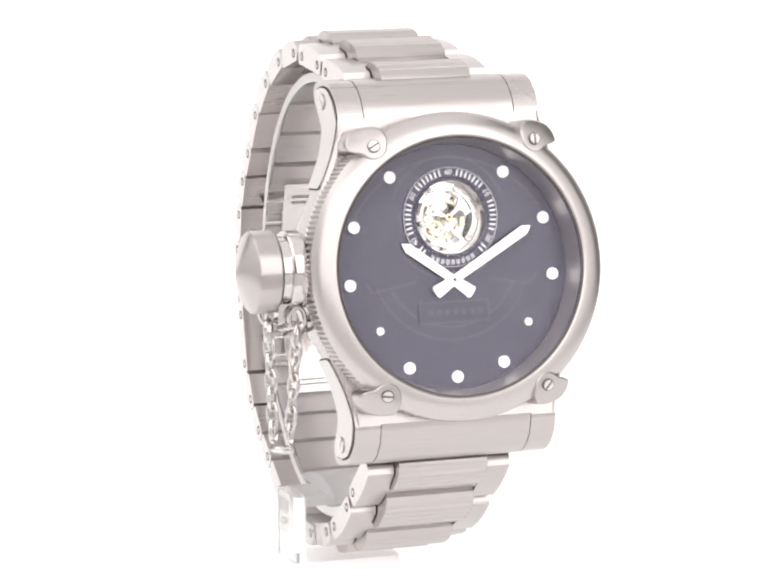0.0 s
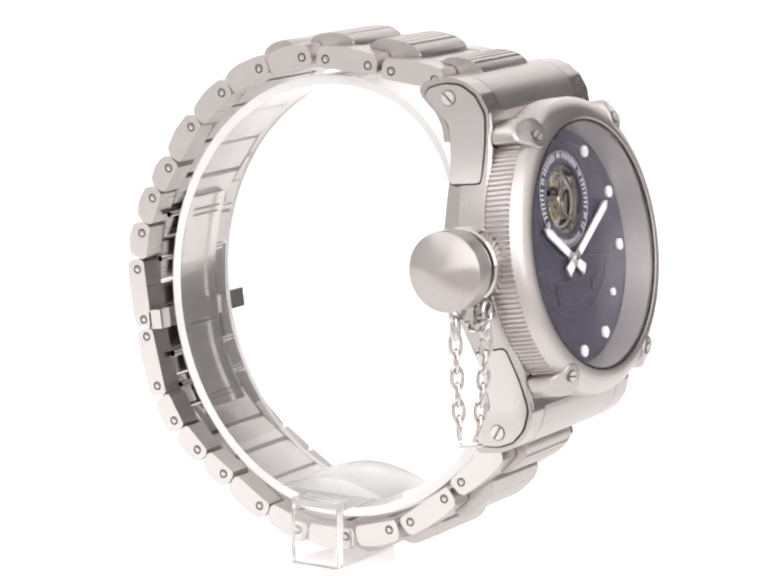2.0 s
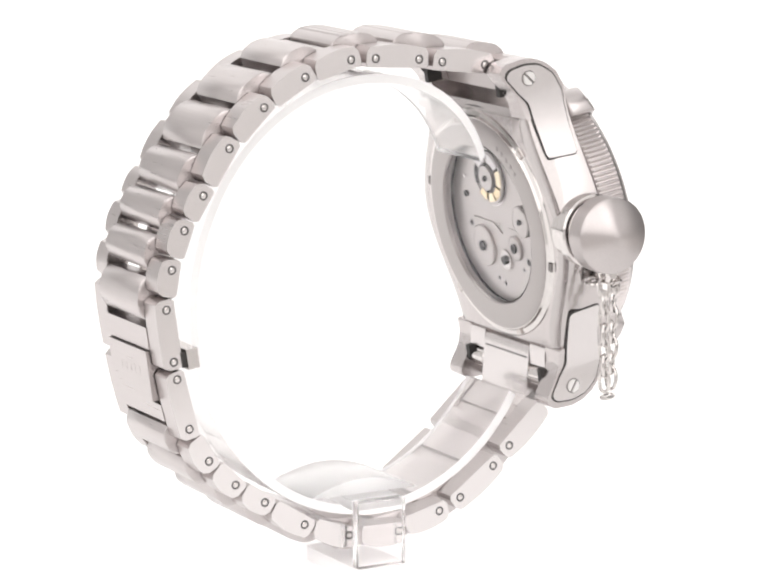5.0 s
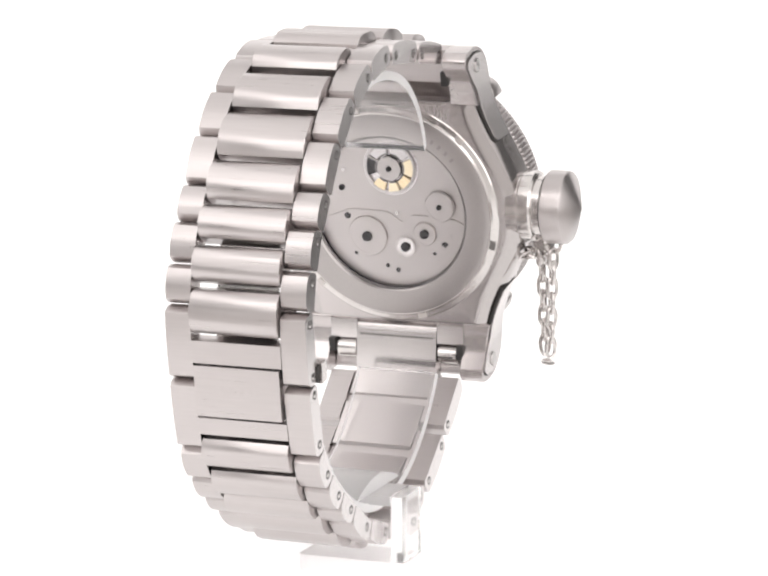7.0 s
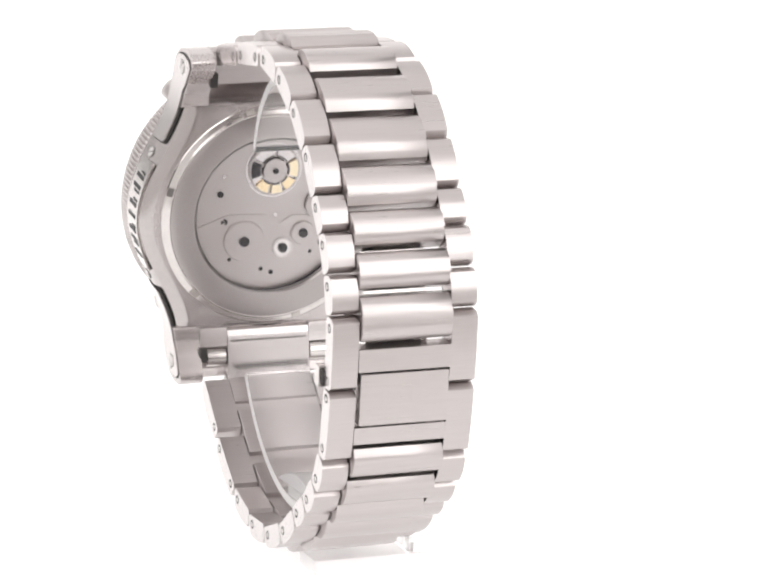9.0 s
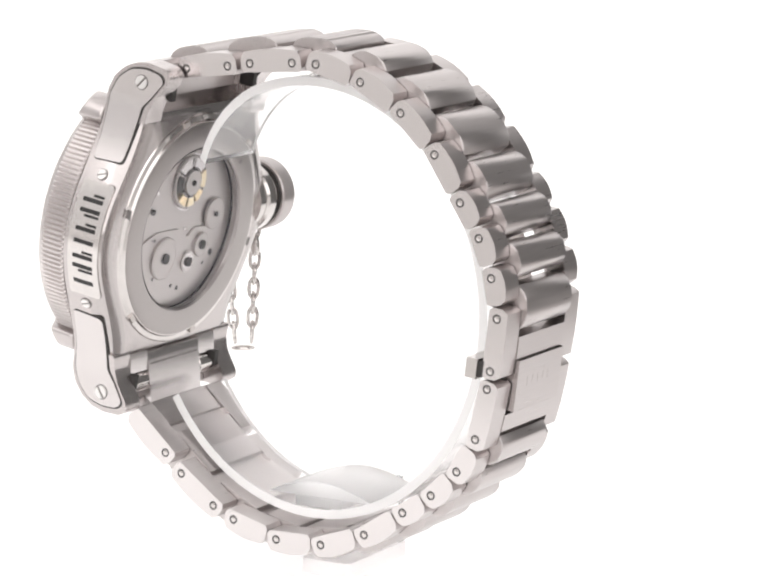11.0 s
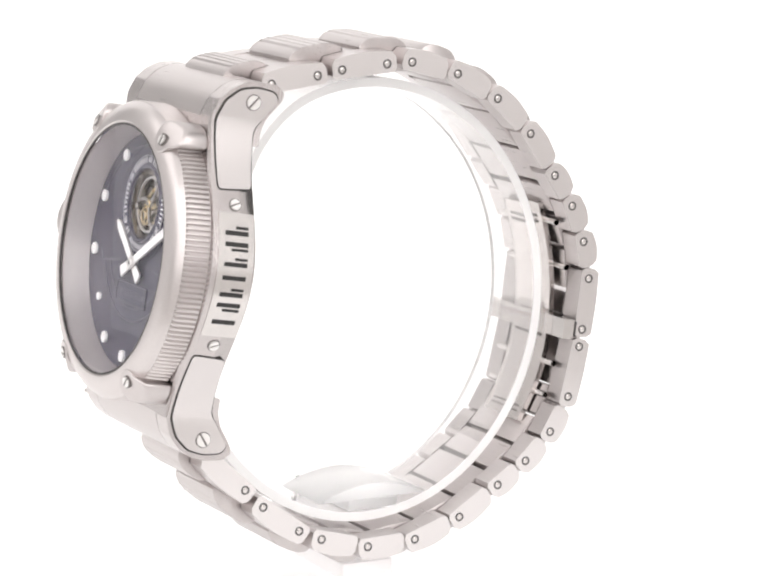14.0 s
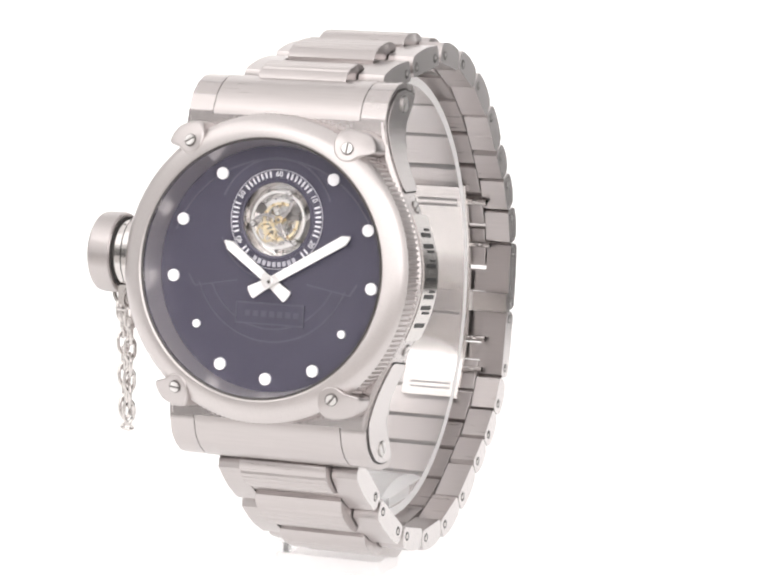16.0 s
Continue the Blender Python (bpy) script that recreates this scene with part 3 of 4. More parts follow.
# the back: stepped ring, glass, wheels
back = turned_part("case_back", lathe([(15.6, -11.6), (15.3, -12.5), (15.9, -13.1), (19.6, -13.2), (20.5, -12.95), (20.5, -11.5), (15.6, -11.4)], 96), back_turned, watch, "round steel back with a glazed opening", CASE)
bg = part("back_glass", disc(15.45, -12.85, -12.4, (0, 0), 64), crystal_glass, back, "clear back glass", CASE)
bg.visible_shadow = False
part("back_bevel", lathe([(20.5, -12.9), (20.7, -12.9), (21.0, -12.5), (21.9, -12.3), (22.2, -12.0), (22.2, -11.5), (20.5, -11.5)], 96), polished, back, "polished bevelled rim", CASE)
part("seam", lathe([(22.2, -11.85), (22.75, -11.85), (22.75, -11.3), (22.2, -11.3)], 96), dark_gap, back, "", CASE)
for i in range(6):
    a = radians(60 * i + 15)
    d, e = Vector((math.cos(a), math.sin(a))), Vector((-math.sin(a), math.cos(a)))
    q = [d * 20.9 - e * 0.8, d * 21.9 - e * 0.8, d * 21.9 + e * 0.8, d * 20.9 + e * 0.8]
    part("key_notch", bevel(prism([tuple(p) for p in q], -12.75, -11.9), 0.15, 1), slot_steel if i % 3 == 0 else inner_steel, back, "notch for the opening key", CASE)
for i in range(5):
    a = radians(118 + i * 5.5)
    d, e = Vector((math.cos(a), math.sin(a))), Vector((-math.sin(a), math.cos(a)))
    q = [d * 17.2 - e * 0.3, d * 18.1 - e * 0.3, d * 18.1 + e * 0.28, d * 17.2 + e * 0.28]
    part("engraved_bar", prism([tuple(p) for p in q], -13.16, -13.22), engrave, back, "", CASE)


def wheel_back(u, v, r, mat, teeth=30, pin=0.8):
    w = part("train_wheel", gear(r, -11.4, -10.9, (u, v), teeth, 0.25), mat, plate, "flat movement wheel", CASE)
    part("groove", lathe([(r * 0.80, -11.4), (r * 0.86, -11.4), (r * 0.86, -11.46), (r * 0.80, -11.46)], 32, True, None, (u, v)), inner_steel, plate, "", CASE)
    part("arbor", disc(pin, -11.75, -11.3, (u, v), 16), dark_gap, plate, "dark arbor", CASE)


wheel_back(5.3, -5.5, 4.1, plate_steel, 46, 1.0)
wheel_back(-2.5, -7.2, 2.1, polished, 26, 0.9)
wheel_back(-6.5, -4.4, 2.4, plate_steel, 28, 0.9)
wheel_back(-9.8, 1.2, 3.1, plate_steel, 34, 0.5)
for u, v, r in ((9.3, -1.6, 0.7), (9.6, 7.6, 0.35), (-0.9, -0.6, 0.35), (-11.8, -4.6, 0.35), (1.6, -11.4, 0.45), (-8.2, -8.4, 0.4), (8.0, -9.2, 0.4), (-9.6, 2.4, 0.4), (10.2, 4.0, 0.6), (-0.5, -12.2, 0.5), (-10.4, -6.6, 0.7)):
    part("plate_screw", disc(r, -10.9, -10.55, (u, v), 14), dark_gap if r > 0.38 else polished, plate, "", CASE)
part("bridge", bevel(prism(rounded([(-13, -1.4), (-4.2, -0.8), (-1.8, -2.4), (1.0, -0.4), (8.5, -0.2)] + [(15.3 * math.cos(radians(a)), 15.3 * math.sin(radians(a))) for a in range(-10, -171, -16)], 0.6), -10.55, -10.9), 0.12, 1, 40), plate_steel, plate, "satin bridge", CASE)
# pale well stands in for light passing through from the dial side
part("balance_well", lathe([(0, -10.62), (5.6, -10.62), (5.6, -10.75), (0, -10.75)], 48, False, None, (-0.2, 8.6)), satin, plate, "satin well behind the balance, kept pale for light through the dial window", CASE)
part("balance_wheel", gear(5.2, -11.3, -10.9, (-0.2, 8.6), 44, 0.25, 3, 0.3, 0.9), plate_steel, plate, "steel balance rim", CASE)
# the two pale upper sectors paint light coming through the dial window
for mid_, half_, mat_ in ((58, 24, window_light), (122, 24, window_light), (2, 22, dark_gap), (178, 22, pale_gold), (224, 16, gold), (262, 14, pale_gold), (302, 16, gold)):
    bow = [radians(mid_ - half_ + half_ * k / 4) for k in range(9)]
    sector = [(-0.2 + 4.7 * math.cos(a), 8.6 + 4.7 * math.sin(a)) for a in bow] + [(-0.2 + 2.9 * math.cos(a), 8.6 + 2.9 * math.sin(a)) for a in reversed(bow)]
    window = part("wheel_window", prism(sector, -11.42, -10.9), mat_, plate, "", CASE)
    rim = [(-0.2 + r * math.cos(a), 8.6 + r * math.sin(a)) for r, run in ((3.0, bow), (2.65, bow[::-1])) for a in run]
    part("window_edge", prism(rim, -11.5, -11.0), slot_steel, plate, "", CASE)
part("balance_cock", bevel(prism(rounded([(-0.2 + 2.5 * math.cos(radians(a)), 8.6 + 2.5 * math.sin(radians(a))) for a in range(0, 360, 45)], 0.6), -11.9, -11.4), 0.12, 1, 40), plate_steel, plate, "satin balance cock", CASE)
part("arbor", disc(0.55, -12.2, -11.8, (-0.2, 8.6), 14, 0.1), dark_gap, plate, "", CASE)

# maker's plate on the flank: plain dark shapes, two screws
plaque = part("flank_plate", flank(rounded([(-10.6, -4.2), (10.8, -4.2), (10.8, -10.9), (-10.6, -10.9)], 0.5), 1, 0.14, 0.5), polished, watch, "brushed flank plate with dark engraved shapes", CASE)
for i in range(7):
    v = -8.6 + 2.62 * i
    for off, w, far in (((0.3, 0.75, -5.4),) if i in (0, 3) else ((0.0, 0.45, -6.6), (0.75, 0.75, -5.4)) if i % 2 else ((0.0, 0.75, -5.4), (1.05, 0.45, -7.4))):
        part("dark_shape", flank([(v + off, -9.7), (v + off + w, -9.7), (v + off + w, far), (v + off, far)], 1, 0.22, 0.3), ink, plaque, "dark engraved shape", CASE)
for v, n in ((12.1, -7.4), (-12.3, -7.4)):
    ang = math.atan2(half_width(v + 0.5) - half_width(v - 0.5), 1.0)
    at = CASE @ Matrix.Translation((half_width(v) + 0.05, v, n)) @ Matrix.Rotation(-ang, 4, "Z") @ Matrix.Rotation(math.pi / 2, 4, "Y")
    slotted_screw("screw", 0.95, 0.25, case, at, slot=0.3, turn=0.4)

# ---------------------------------------------------------------- crown with its chain
CROWN = CASE @ Matrix.Translation((-25.0, 1.0, -6.6)) @ Matrix.Rotation(-math.pi / 2, 4, "Y")      # its n axis points away from the case
crown = part("crown", lathe([(0, -1.5), (6.3, -1.5), (6.3, 0.6), (6.8, 1.0), (6.8, 3.1), (6.5, 3.45), (5.95, 3.6), (5.95, 5.6), (0, 5.6)], 64, False), polished, watch, "steel crown tube with collar", CROWN)
k = 120
bm = bmesh.new()
prof = [(0, 5.4, 0), (6.75, 5.4, 0), (7.05, 5.7, 1), (7.05, 8.6, 1), (6.95, 9.3, 0), (6.6, 9.7, 0), (0.0, 11.9, 0)]
rings = []
for r, h, cut in prof:
    rings.append([bm.verts.new((0, 0, h))] if r == 0 else [bm.verts.new(((r - 0.05 * cut * (i % 2)) * math.cos(2 * math.pi * i / k), (r - 0.05 * cut * (i % 2)) * math.sin(2 * math.pi * i / k), h)) for i in range(k)])
for p, q in zip(rings, rings[1:]):
    for i in range(k):
        j = (i + 1) % k
        bm.faces.new((p[0], q[j], q[i]) if len(p) == 1 else (p[i], p[j], q[0]) if len(q) == 1 else (p[i], p[j], q[j], q[i]))
turned_part("crown_cap", bm, cap_steel, crown, "brushed screw-down cap with a shallow cone", CROWN)
part("seam", lathe([(5.95, 5.05), (6.3, 5.05), (6.3, 5.36), (5.95, 5.36)], 64), dark_gap, crown, "", CROWN)


def chain_path(t):
    """Hangs from the cap's ring to the case, in the watch's space."""
    a, b = Vector((-31.2, -38.2, -36.0)), Vector((-27.4, -42.6, -36.5))
    low = -58.2
    if t < 0.46:
        s = t / 0.46
        return a.lerp(Vector((-30.6, -38.9, low + 2.2)), s)
    if t > 0.54:
        s = (t - 0.54) / 0.46
        return Vector((-28.6, -41.6, low + 2.2)).lerp(b, s)
    s = (t - 0.46) / 0.08
    p = Vector((-30.6, -38.9, low + 2.2)).lerp(Vector((-28.6, -41.6, low + 2.2)), s)
    p.z -= 2.0 * math.sin(math.pi * s)
    return p


chain = part("chain", tube_loop([(-31.2 + 1.5 * math.cos(a), -38.2 + 0.2 * math.sin(a), -34.4 + 1.9 * math.sin(a)) for a in [2 * math.pi * i / 16 for i in range(16)]], 0.42), polished, watch, "fine steel safety chain hanging from the crown")
part("anchor_ring", tube_loop([(-27.4 + 1.4 * math.cos(a), -42.4, -34.8 + 1.9 * math.sin(a)) for a in [2 * math.pi * i / 16 for i in range(16)]], 0.42), polished, chain)
part("anchor_block", bevel(prism([(-41.4, -36.0), (-38.9, -36.0), (-38.9, -32.4), (-41.4, -32.4)], -30.4, -27.2, "x"), 0.3), polished, chain, "small steel chain anchor")
for x_, y_ in ((-31.1, -38.3), (-27.6, -42.3)):
    part("chain_tube", lathe([(0, -39.4), (0.85, -39.4), (0.95, -39.1), (0.95, -36.6), (0.7, -36.2), (0, -36.2)], 16, False, None, (x_, y_)), polished, chain, "small steel end tube")
for i in range(6):                                     # links gathered at the anchor
    c = Vector((-28.6 + 0.55 * i, -41.9 + 0.62 * i, -36.6 - 0.35 * ((i * 5) % 4)))
    e1 = Vector((math.cos(1.3 * i), math.sin(1.3 * i), 0.5 * math.sin(2.1 * i))).normalized()
    e2 = e1.cross(Vector((math.sin(0.9 * i), 0.3, math.cos(1.7 * i)))).normalized()
    part("chain_link", tube_loop([c + 1.7 * math.cos(a) * e1 + 1.1 * math.sin(a) * e2 for a in [2 * math.pi * j / 14 for j in range(14)]], 0.36, 8), polished, chain)
LINKS = 15
for i in range(LINKS):
    t = (i + 0.5) / LINKS
    p = chain_path(t)
    d = (chain_path(min(1, t + 0.02)) - chain_path(max(0, t - 0.02))).normalized()
    side = Vector((0.65, -0.76, 0)) if i % 2 else Vector((0.76, 0.65, 0))
    side = (side - d * side.dot(d)).normalized()
    pts = []
    for j in range(14):
        a = 2 * math.pi * j / 14
        pts.append(p + d * 2.05 * math.cos(a) + side * 0.98 * math.sin(a) * (1 if abs(math.sin(a)) < 0.8 else 0.95))
    part("chain_link", tube_loop(pts, 0.36, 8), polished, chain)

# ---------------------------------------------------------------- bracelet
PIVOTS = [(-23.5, 2.4), (-14.6, 3.4), (-9.8, 4.15), (-0.9, 4.75), (4.1, 4.8), (13.3, 2.2), (21.5, -2.7), (28.35, -9.5), (33.5, -17.5), (37.25, -23.4), (39.75, -30.2), (40.9, -37.2),
          (39.6, -46.6), (39.0, -49.8), (36.7, -59.0), (32.95, -65.25), (27.75, -70.2), (21.9, -74.1), (13.9, -79.2), (4.7, -82.3), (-4.9, -82.55), (-14.2, -80.05), (-18.65, -78.0),
          (-25.7, -72.8), (-29.2, -69.3), (-35.6, -63.4)]
PIVOTS = [Vector(p) for p in PIVOTS]


def along(a, b):
    """Local axes of a link from pivot a to pivot b: forward, outward."""
    d = (b - a).normalized()
    return d, Vector((-d.y, d.x)) if Vector((-d.y, d.x)).dot((a + b) / 2 - Vector((0, -39))) > 0 else Vector((d.y, -d.x))


def link_outline(a, b, before, after, low=-1.6, high=2.6, crown_=0.45):
    """Side view of an outer link: flat inside, arched outside, rounded ends."""
    d, o = along(a, b)
    s0, s1 = -before, (b - a).length + after
    ln = s1 - s0
    loc = [(s0 + 0.5, low), (s1 - 0.5, low), (s1, low + 0.7), (s1 - 0.05, high - 1.5), (s1 - 0.7, high - 0.5)]
    loc += [(s1 - 0.7 - (ln - 1.4) * i / 6, high - 0.5 + (crown_ + 0.05) * math.sin(math.pi * i / 6)) for i in range(1, 6)]
    loc += [(s0 + 0.7, high - 0.5), (s0 + 0.05, high - 1.5), (s0, low + 0.7)]
    return [tuple(a + d * s + o * r) for s, r in loc]


def outer_pair(a, b, before, after, pins, label="", **kw):
    """Both outer links of one place, each with its pins."""
    pts = link_outline(a, b, before, after, **kw)
    for s in (1, -1):
        bm = prism(pts, s * 8.4, s * 13.15, "x")
        bevel(bm, 0.22, 2, 40)
        bm.normal_update()
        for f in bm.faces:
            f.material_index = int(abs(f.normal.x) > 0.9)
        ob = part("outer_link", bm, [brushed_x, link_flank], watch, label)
        for p in pins:
            at = Matrix.Translation((s * 13.15, p.x, p.y)) @ Matrix.Rotation(s * math.pi / 2, 4, "Y")
            pin = part("pin", lathe([(0, -0.25), (0.55, -0.25), (0.55, -0.02), (0.42, 0.04), (0, 0.05)], 16, False), polished, ob, "", at)
            part("pin_seat", lathe([(0.52, -0.05), (0.84, -0.05), (0.84, 0.02), (0.52, 0.02)], 16), pin_seat_steel, ob, "", at)


P = PIVOTS
outer_pair(P[0], P[1], 1.8, 1.9, [P[0], P[1]])
outer_pair(P[2], P[3], 1.9, 1.9, [P[2], P[3]])
for i in range(4, 11):
    outer_pair(P[i], P[i + 1], 1.9, -2.25, [P[i]])
for i in range(15, 22):
    outer_pair(P[i], P[i - 1], 1.9, -2.25, [P[i]])
outer_pair(P[22], P[23], 1.9, 1.9, [P[22], P[23]])
outer_pair(P[24], P[25], 1.9, 1.6, [P[24]])


def centre_link(a, b, grooves=False, low=-1.5, high=3.9, name="centre_link"):
    """A raised middle link from a to b, bowed like a half barrel."""
    d, o = along(a, b)
    ln = (b - a).length
    loc = [(0.25, low), (ln - 0.25, low), (ln, low + 0.5)]
    k = 28 if grooves else 12
    for i in range(k + 1):
        t = i / k
        s = ln * (1 - t)
        r = high - 1.7 * abs(2 * t - 1) ** 3.4
        if grooves and 0.16 < t < 0.86 and i % 4 == 2:
            r -= 0.32
        loc.append((s, r))
    loc.append((0, low + 0.5))
    bm = prism([tuple(a + d * s + o * r) for s, r in loc], -8.2, 8.2, "x")
    bmesh.ops.bevel(bm, geom=[e for e in bm.edges if abs(abs(e.verts[0].co.x) - 8.2) < 1e-3 and abs(e.verts[0].co.x - e.verts[1].co.x) < 1e-3], offset=0.28, segments=2, profile=0.5, affect="EDGES", clamp_overlap=True)
    return part(name, bm, brushed_x, watch, "raised brushed middle link with fine grooves" if grooves else "", None, 25)


def between(i, j, t):
    return PIVOTS[i].lerp(PIVOTS[j], t)


def mid(a, b, before, after):
    d = (b - a).normalized()
    return a + d * (((b - a).length + after - before) / 2)


tops = [mid(P[0], P[1], 1.8, 1.9), mid(P[2], P[3], 1.9, 1.9)] + [mid(P[i], P[i + 1], 1.9, -2.25) for i in range(4, 11)]
lows = [mid(P[24], P[25], 1.9, 1.6), mid(P[22], P[23], 1.9, 1.9)] + [mid(P[i], P[i - 1], 1.9, -2.25) for i in range(21, 14, -1)]


def gapped(a, b, g):
    d = (b - a).normalized()
    return a + d * g, b - d * g


centre_link(Vector((-30.2, 1.4)), Vector((-21.6, 2.7)), True, -1.0, 3.9)
for i, (a, b) in enumerate(zip(tops, tops[1:])):
    centre_link(*gapped(a, b, (1.5, 1.3, 0.9, 0.4, 0.3, 0.45, 0.45, 0.45)[i]), i < 2, high=(4.7, 4.7, 4.5, 4.2, 4.0, 3.9, 3.9, 3.9)[i])
d_ = (P[12] - P[11]).normalized()
centre_link(*gapped(tops[-1], P[11] + d_ * 3.0, 0.45))
centre_link(Vector((-38.2, -60.6)), gapped(lows[0], Vector((-38.2, -60.6)), 0.3)[0], True, -1.2, 3.9)
for i, (a, b) in enumerate(zip(lows, lows[1:])):
    centre_link(*gapped(b, a, (1.5, 1.3, 0.9, 0.4, 0.3, 0.35, 0.35, 0.35)[i]), i < 2, high=(4.8, 4.8, 4.5, 4.3, 4.1, 3.9, 3.9, 3.9)[i])
e_ = (P[14] - P[13]).normalized()
centre_link(*gapped(P[14] - e_ * 1.2, lows[-1], 0.35))


def cross_piece(a, b, at, half):
    """The flat web that joins the two outer links of one place."""
    d, o = along(a, b)
    pts = [tuple(at + d * t + o * r) for t, r in ((-half, -0.7), (half, -0.7), (half, 2.2), (half * 0.5, 2.45), (-half * 0.5, 2.45), (-half, 2.2))]
    part("cross_piece", bevel(prism(pts, -8.34, 8.34, "x"), 0.15, 1), brushed_x, watch)


cross_piece(P[0], P[1], tops[0] + Vector((0.2, 0)), 1.9)
cross_piece(P[2], P[3], tops[1], 1.6)
cross_piece(P[4], P[5], tops[2], 1.2)
cross_piece(P[24], P[25], lows[0], 1.6)
cross_piece(P[22], P[23], lows[1], 1.6)
cross_piece(P[21], P[20], lows[2], 1.2)

# folding clasp
outer_pair(P[11], P[12], 1.9, 1.45, [P[11], P[12]], "flat brushed clasp side", high=2.5, crown_=0.15)
outer_pair(P[13], P[14], 1.45, 1.9, [P[13], P[14]], "flat brushed clasp side", high=2.5, crown_=0.15)


def clasp_bar(name, a, d, s0, s1, low, high, half, mat, label):
    o = Vector((-d.y, d.x))
    if o.dot(a - Vector((0, -39))) < 0:
        o = -o
    return part(name, bevel(prism([tuple(a + d * s + o * r) for s, r in ((s0, low), (s1, low), (s1, high), (s0, high))], -half, half, "x"), 0.22, 2), mat, watch, label)


clasp_bar("clasp_cover", P[11], d_, 3.5, 7.6, -1.0, 2.35, 8.34, brushed_x, "flat brushed clasp crossbar")
cover = clasp_bar("clasp_flap", P[11], d_, 7.85, 17.1, -0.6, 2.9, 8.0, brushed_x, "brushed clasp flap with faint engraved bars")
clasp_bar("clasp_cover", P[13], e_, 5.0, 8.2, -1.0, 2.3, 8.34, brushed_x, "flat brushed clasp crossbar")
for i in range(5):
    a = P[11]
    o = Vector((d_.y, -d_.x)) if Vector((d_.y, -d_.x)).dot(a - Vector((0, -39))) > 0 else Vector((-d_.y, d_.x))
    x = -4.4 + i * 1.9
    part("engraved_bar", prism([tuple(a + d_ * s + o * r) for s, r in ((11.2, 2.85), (12.9, 2.85), (12.9, 2.93), (11.2, 2.93))], x, x + 1.2, "x"), brushed_round, cover)


def blade(i0, i1, low, high, half, cut=0.0):
    a, b = PIVOTS[i0], PIVOTS[i1]
    d, o = along(a, b)
    ln = (b - a).length
    k = 8
    bow = 1.2
    up = [(ln * i / k, high + bow * math.sin(math.pi * i / k)) for i in range(k + 1)]
    dn = [(ln * i / k, low + bow * math.sin(math.pi * i / k)) for i in range(k, -1, -1)]
    ob = part("clasp_blade", bevel(prism([tuple(a + d * s + o * r) for s, r in up + dn], -half, half, "x"), 0.15, 1, 50), polished, watch, "polished folding blade inside the clasp")
    for t0, wide in ((0.10, half * 0.72), (0.15, half * 0.72), (0.86, half * 0.72), (0.91, half * 0.72)):
        s0, r0 = ln * t0, low + bow * math.sin(math.pi * t0)
        part("groove", prism([tuple(a + d * s + o * r) for s, r in ((s0, r0 - 0.06), (s0 + 0.55, r0 - 0.06), (s0 + 0.55, r0 + 0.3), (s0, r0 + 0.3))], -wide, wide, "x"), slot_steel, ob)
    return ob


blade(9, 12, -2.9, -1.9, 5.6)
blade(12, 15, -3.0, -2.0, 5.6)
blade(10, 12, -3.5, -2.95, 3.8)
clasp_bar("clasp_button", P[12], d_, -1.8, 1.8, -4.5, -2.3, 13.9, polished, "polished clasp release bar")
# solid dark bar painted as the shade between release bar and clasp
clasp_bar("button_gap_shade", P[12], d_, -1.4, 1.4, -2.4, -1.5, 13.4, dark_gap, "near-black bar for the shaded gap behind the release bar")
for i, j, t in ((9, 10, 0.4), (10, 11, 0.7), (13, 14, 0.45), (14, 15, 0.2)):
    q = between(i, j, t)
    d, o = along(PIVOTS[i], PIVOTS[j])
    q = q - o * 2.3
    part("hinge_pin", tube_loop([(x, q.x, q.y) for x in (-9.4, -3, 3, 9.4)], 0.55, 10, False), polished, watch, "polished hinge pin")

# ---------------------------------------------------------------- acrylic stand
stand = tagged(new("watch_stand"), "clear acrylic watch stand with an open ring inside the bracelet", "stand")


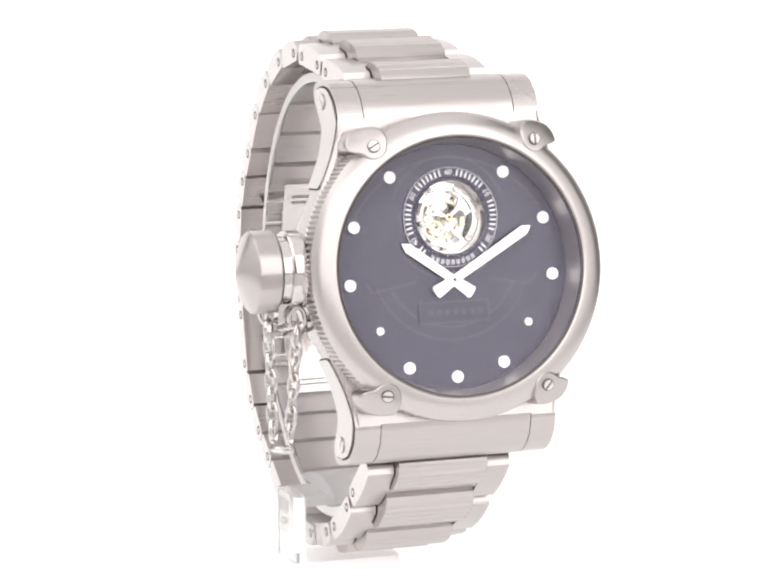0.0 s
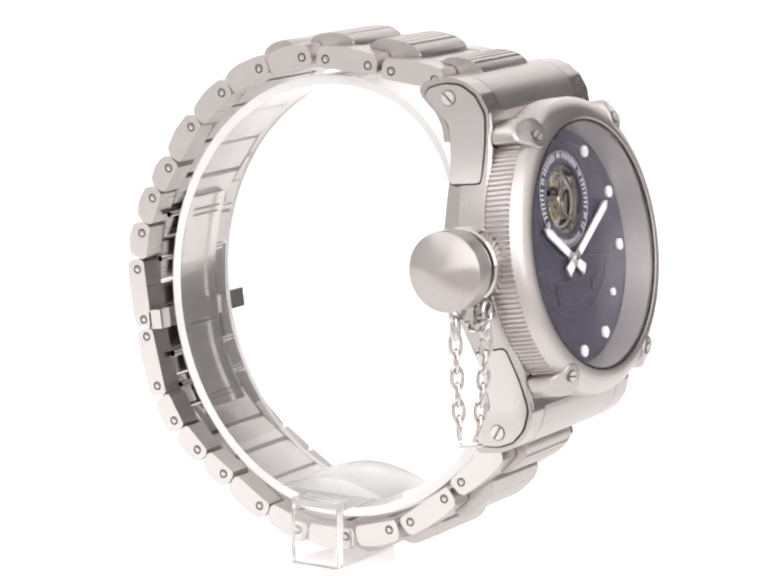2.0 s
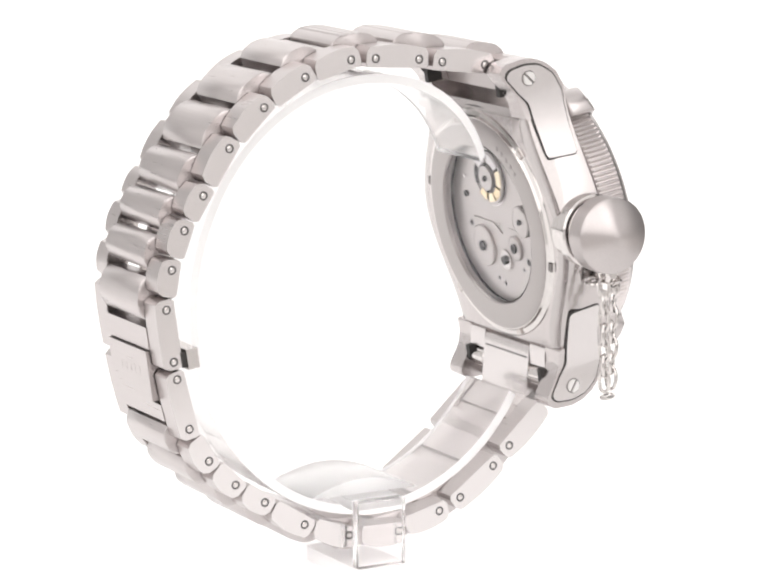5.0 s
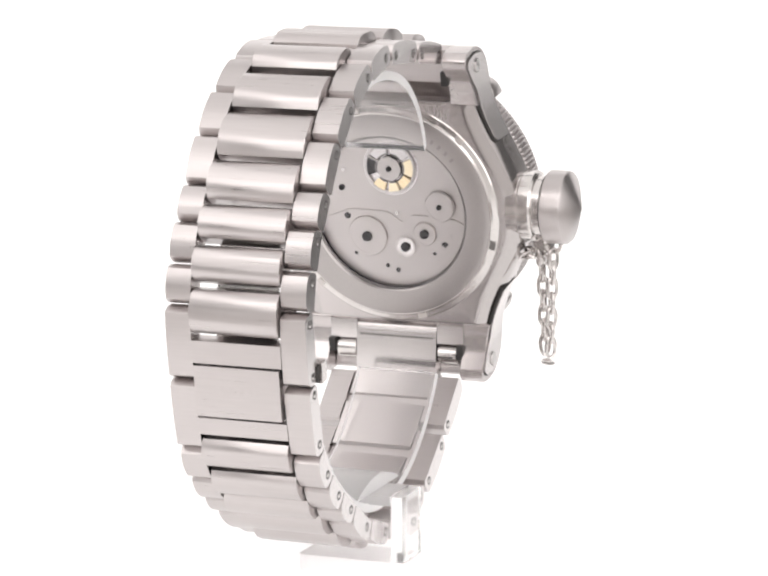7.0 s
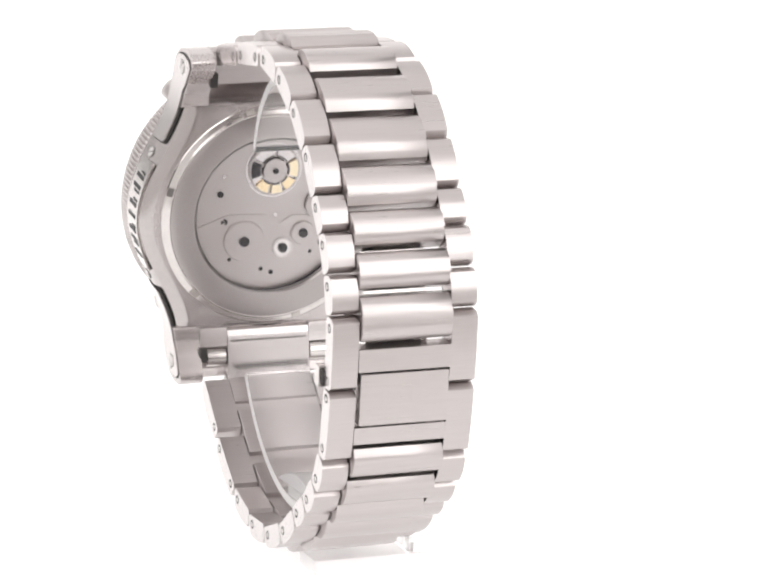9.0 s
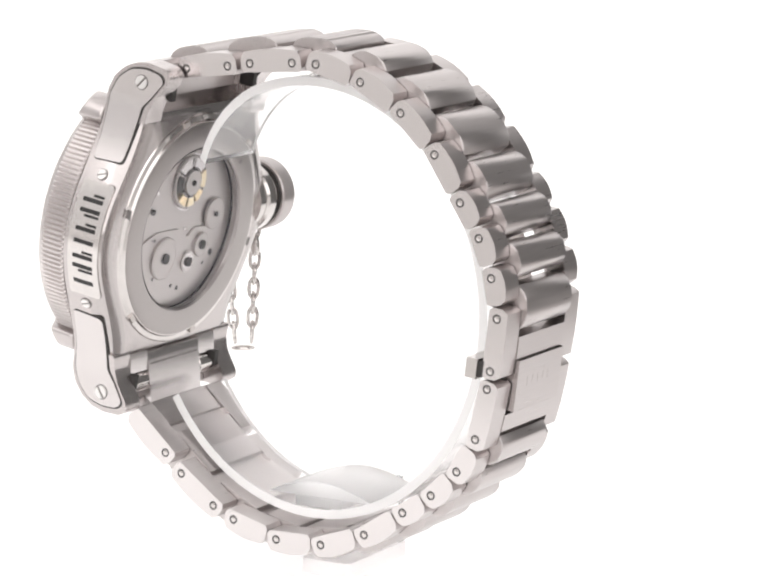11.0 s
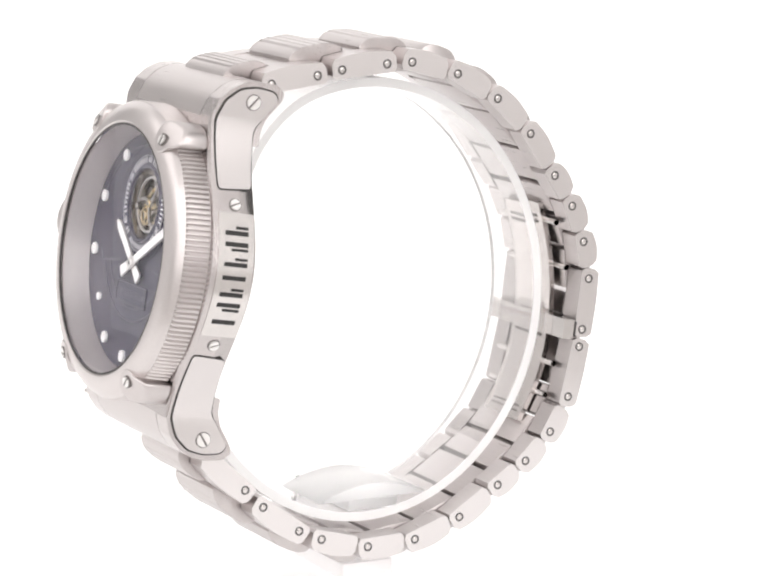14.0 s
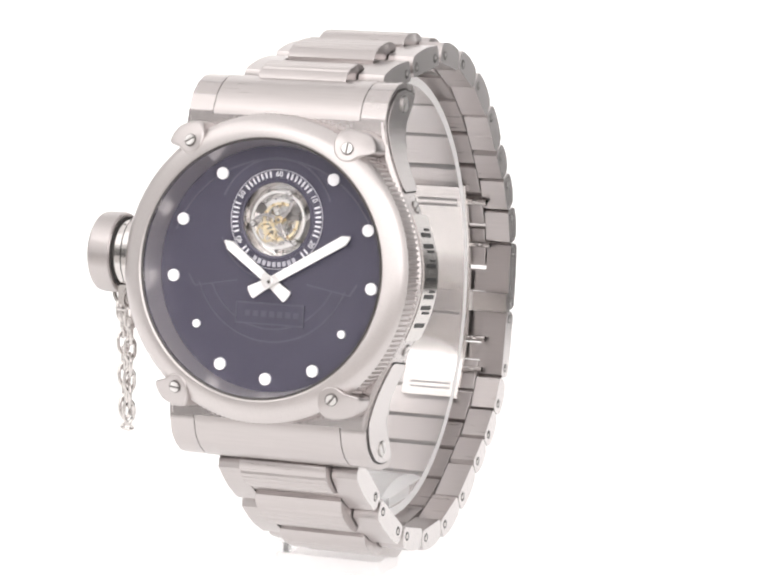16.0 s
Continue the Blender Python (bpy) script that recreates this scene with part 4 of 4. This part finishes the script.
def stand_ring():
    bm, rows, k = bmesh.new(), [], 72
    for i in range(k + 1):
        deg = -148 + (138 + 148) * i / k
        g = 1.0 - 0.14 * (max(0.0, deg - 105) / 37) ** 2          # the upper end is bent inwards
        c, s = g * math.cos(radians(deg)), g * math.sin(radians(deg))
        rows.append([bm.verts.new((x, -1.5 + (36.5 - t) * c, -39.0 + (40.6 - t) * s)) for x, t in ((-10.0, 0), (6.0, 0), (6.0, 1.7), (-10.0, 1.7))])
    for a, b in zip(rows, rows[1:]):
        for i in range(4):
            bm.faces.new((a[i], a[(i + 1) % 4], b[(i + 1) % 4], b[i]))
    bm.faces.new(rows[0])
    bm.faces.new(rows[-1][::-1])
    return bm


ring_bm = bevel(stand_ring(), 0.25, 1, 50)
ring_bm.normal_update()
for f in ring_bm.faces:
    q = f.calc_center_median()
    end = abs(math.degrees(math.atan2(q.z + 39.0, q.y + 1.5)))
    f.material_index = int(abs(f.normal.x) > 0.6 or (q.z > -40 and end > 137.7) or (q.z < -40 and end > 147.6))
STAND = [part("ring", ring_bm, [acrylic, cut_edge], stand, "clear open acrylic ring with frosted cut edges, whitened for piped light")]
STAND.append(part("post", bevel(prism(rounded([(-16.6, -5.2), (-14.1, -5.2), (-14.1, 4.7), (-16.6, 4.7)], 0.5, 3), -88.0, -75.7), 0.25, 1, 50), acrylic, stand, "clear acrylic post"))
STAND.append(part("arm", bevel(prism([(-5.2, -77.5), (4.7, -77.5), (4.7, -75.7), (-5.2, -75.7)], -14.0, 6.0, "x"), 0.3, 2), frosted, stand, "clear acrylic arm"))
sad = [(-11 + 22 * i / 16, -75.4 + 2.6 * math.cos(math.pi * (i / 16 - 0.5))) for i in range(17)]
STAND.append(part("saddle", bevel(prism([(-11, -75.6)] + sad[1:-1] + [(11, -75.6)], -10.0, 6.0, "x"), 0.3, 1, 50), frosted, stand, "frosted rounded saddle"))
STAND.append(part("foot", bevel(prism(rounded([(-17.0, -5.4), (4.0, -5.4), (4.0, 5.0), (-17.0, 5.0)], 1.0), -91.0, -88.05), 0.4, 2), foot_edge, stand, "flat milky acrylic foot"))
for ob in STAND:
    ob.visible_shadow = False


# ---------------------------------------------------------------- motion
def motions():
    when, off = zip(*DRIFT)
    rows = [(0.5 * i, pose(0, 0, 0, 0, 0, TURN0 + TURN_RATE * 0.5 * i + float(np.interp(0.5 * i, when, off)))) for i in range(33)]
    walk(watch, rows)
    walk(stand, rows)


motions()
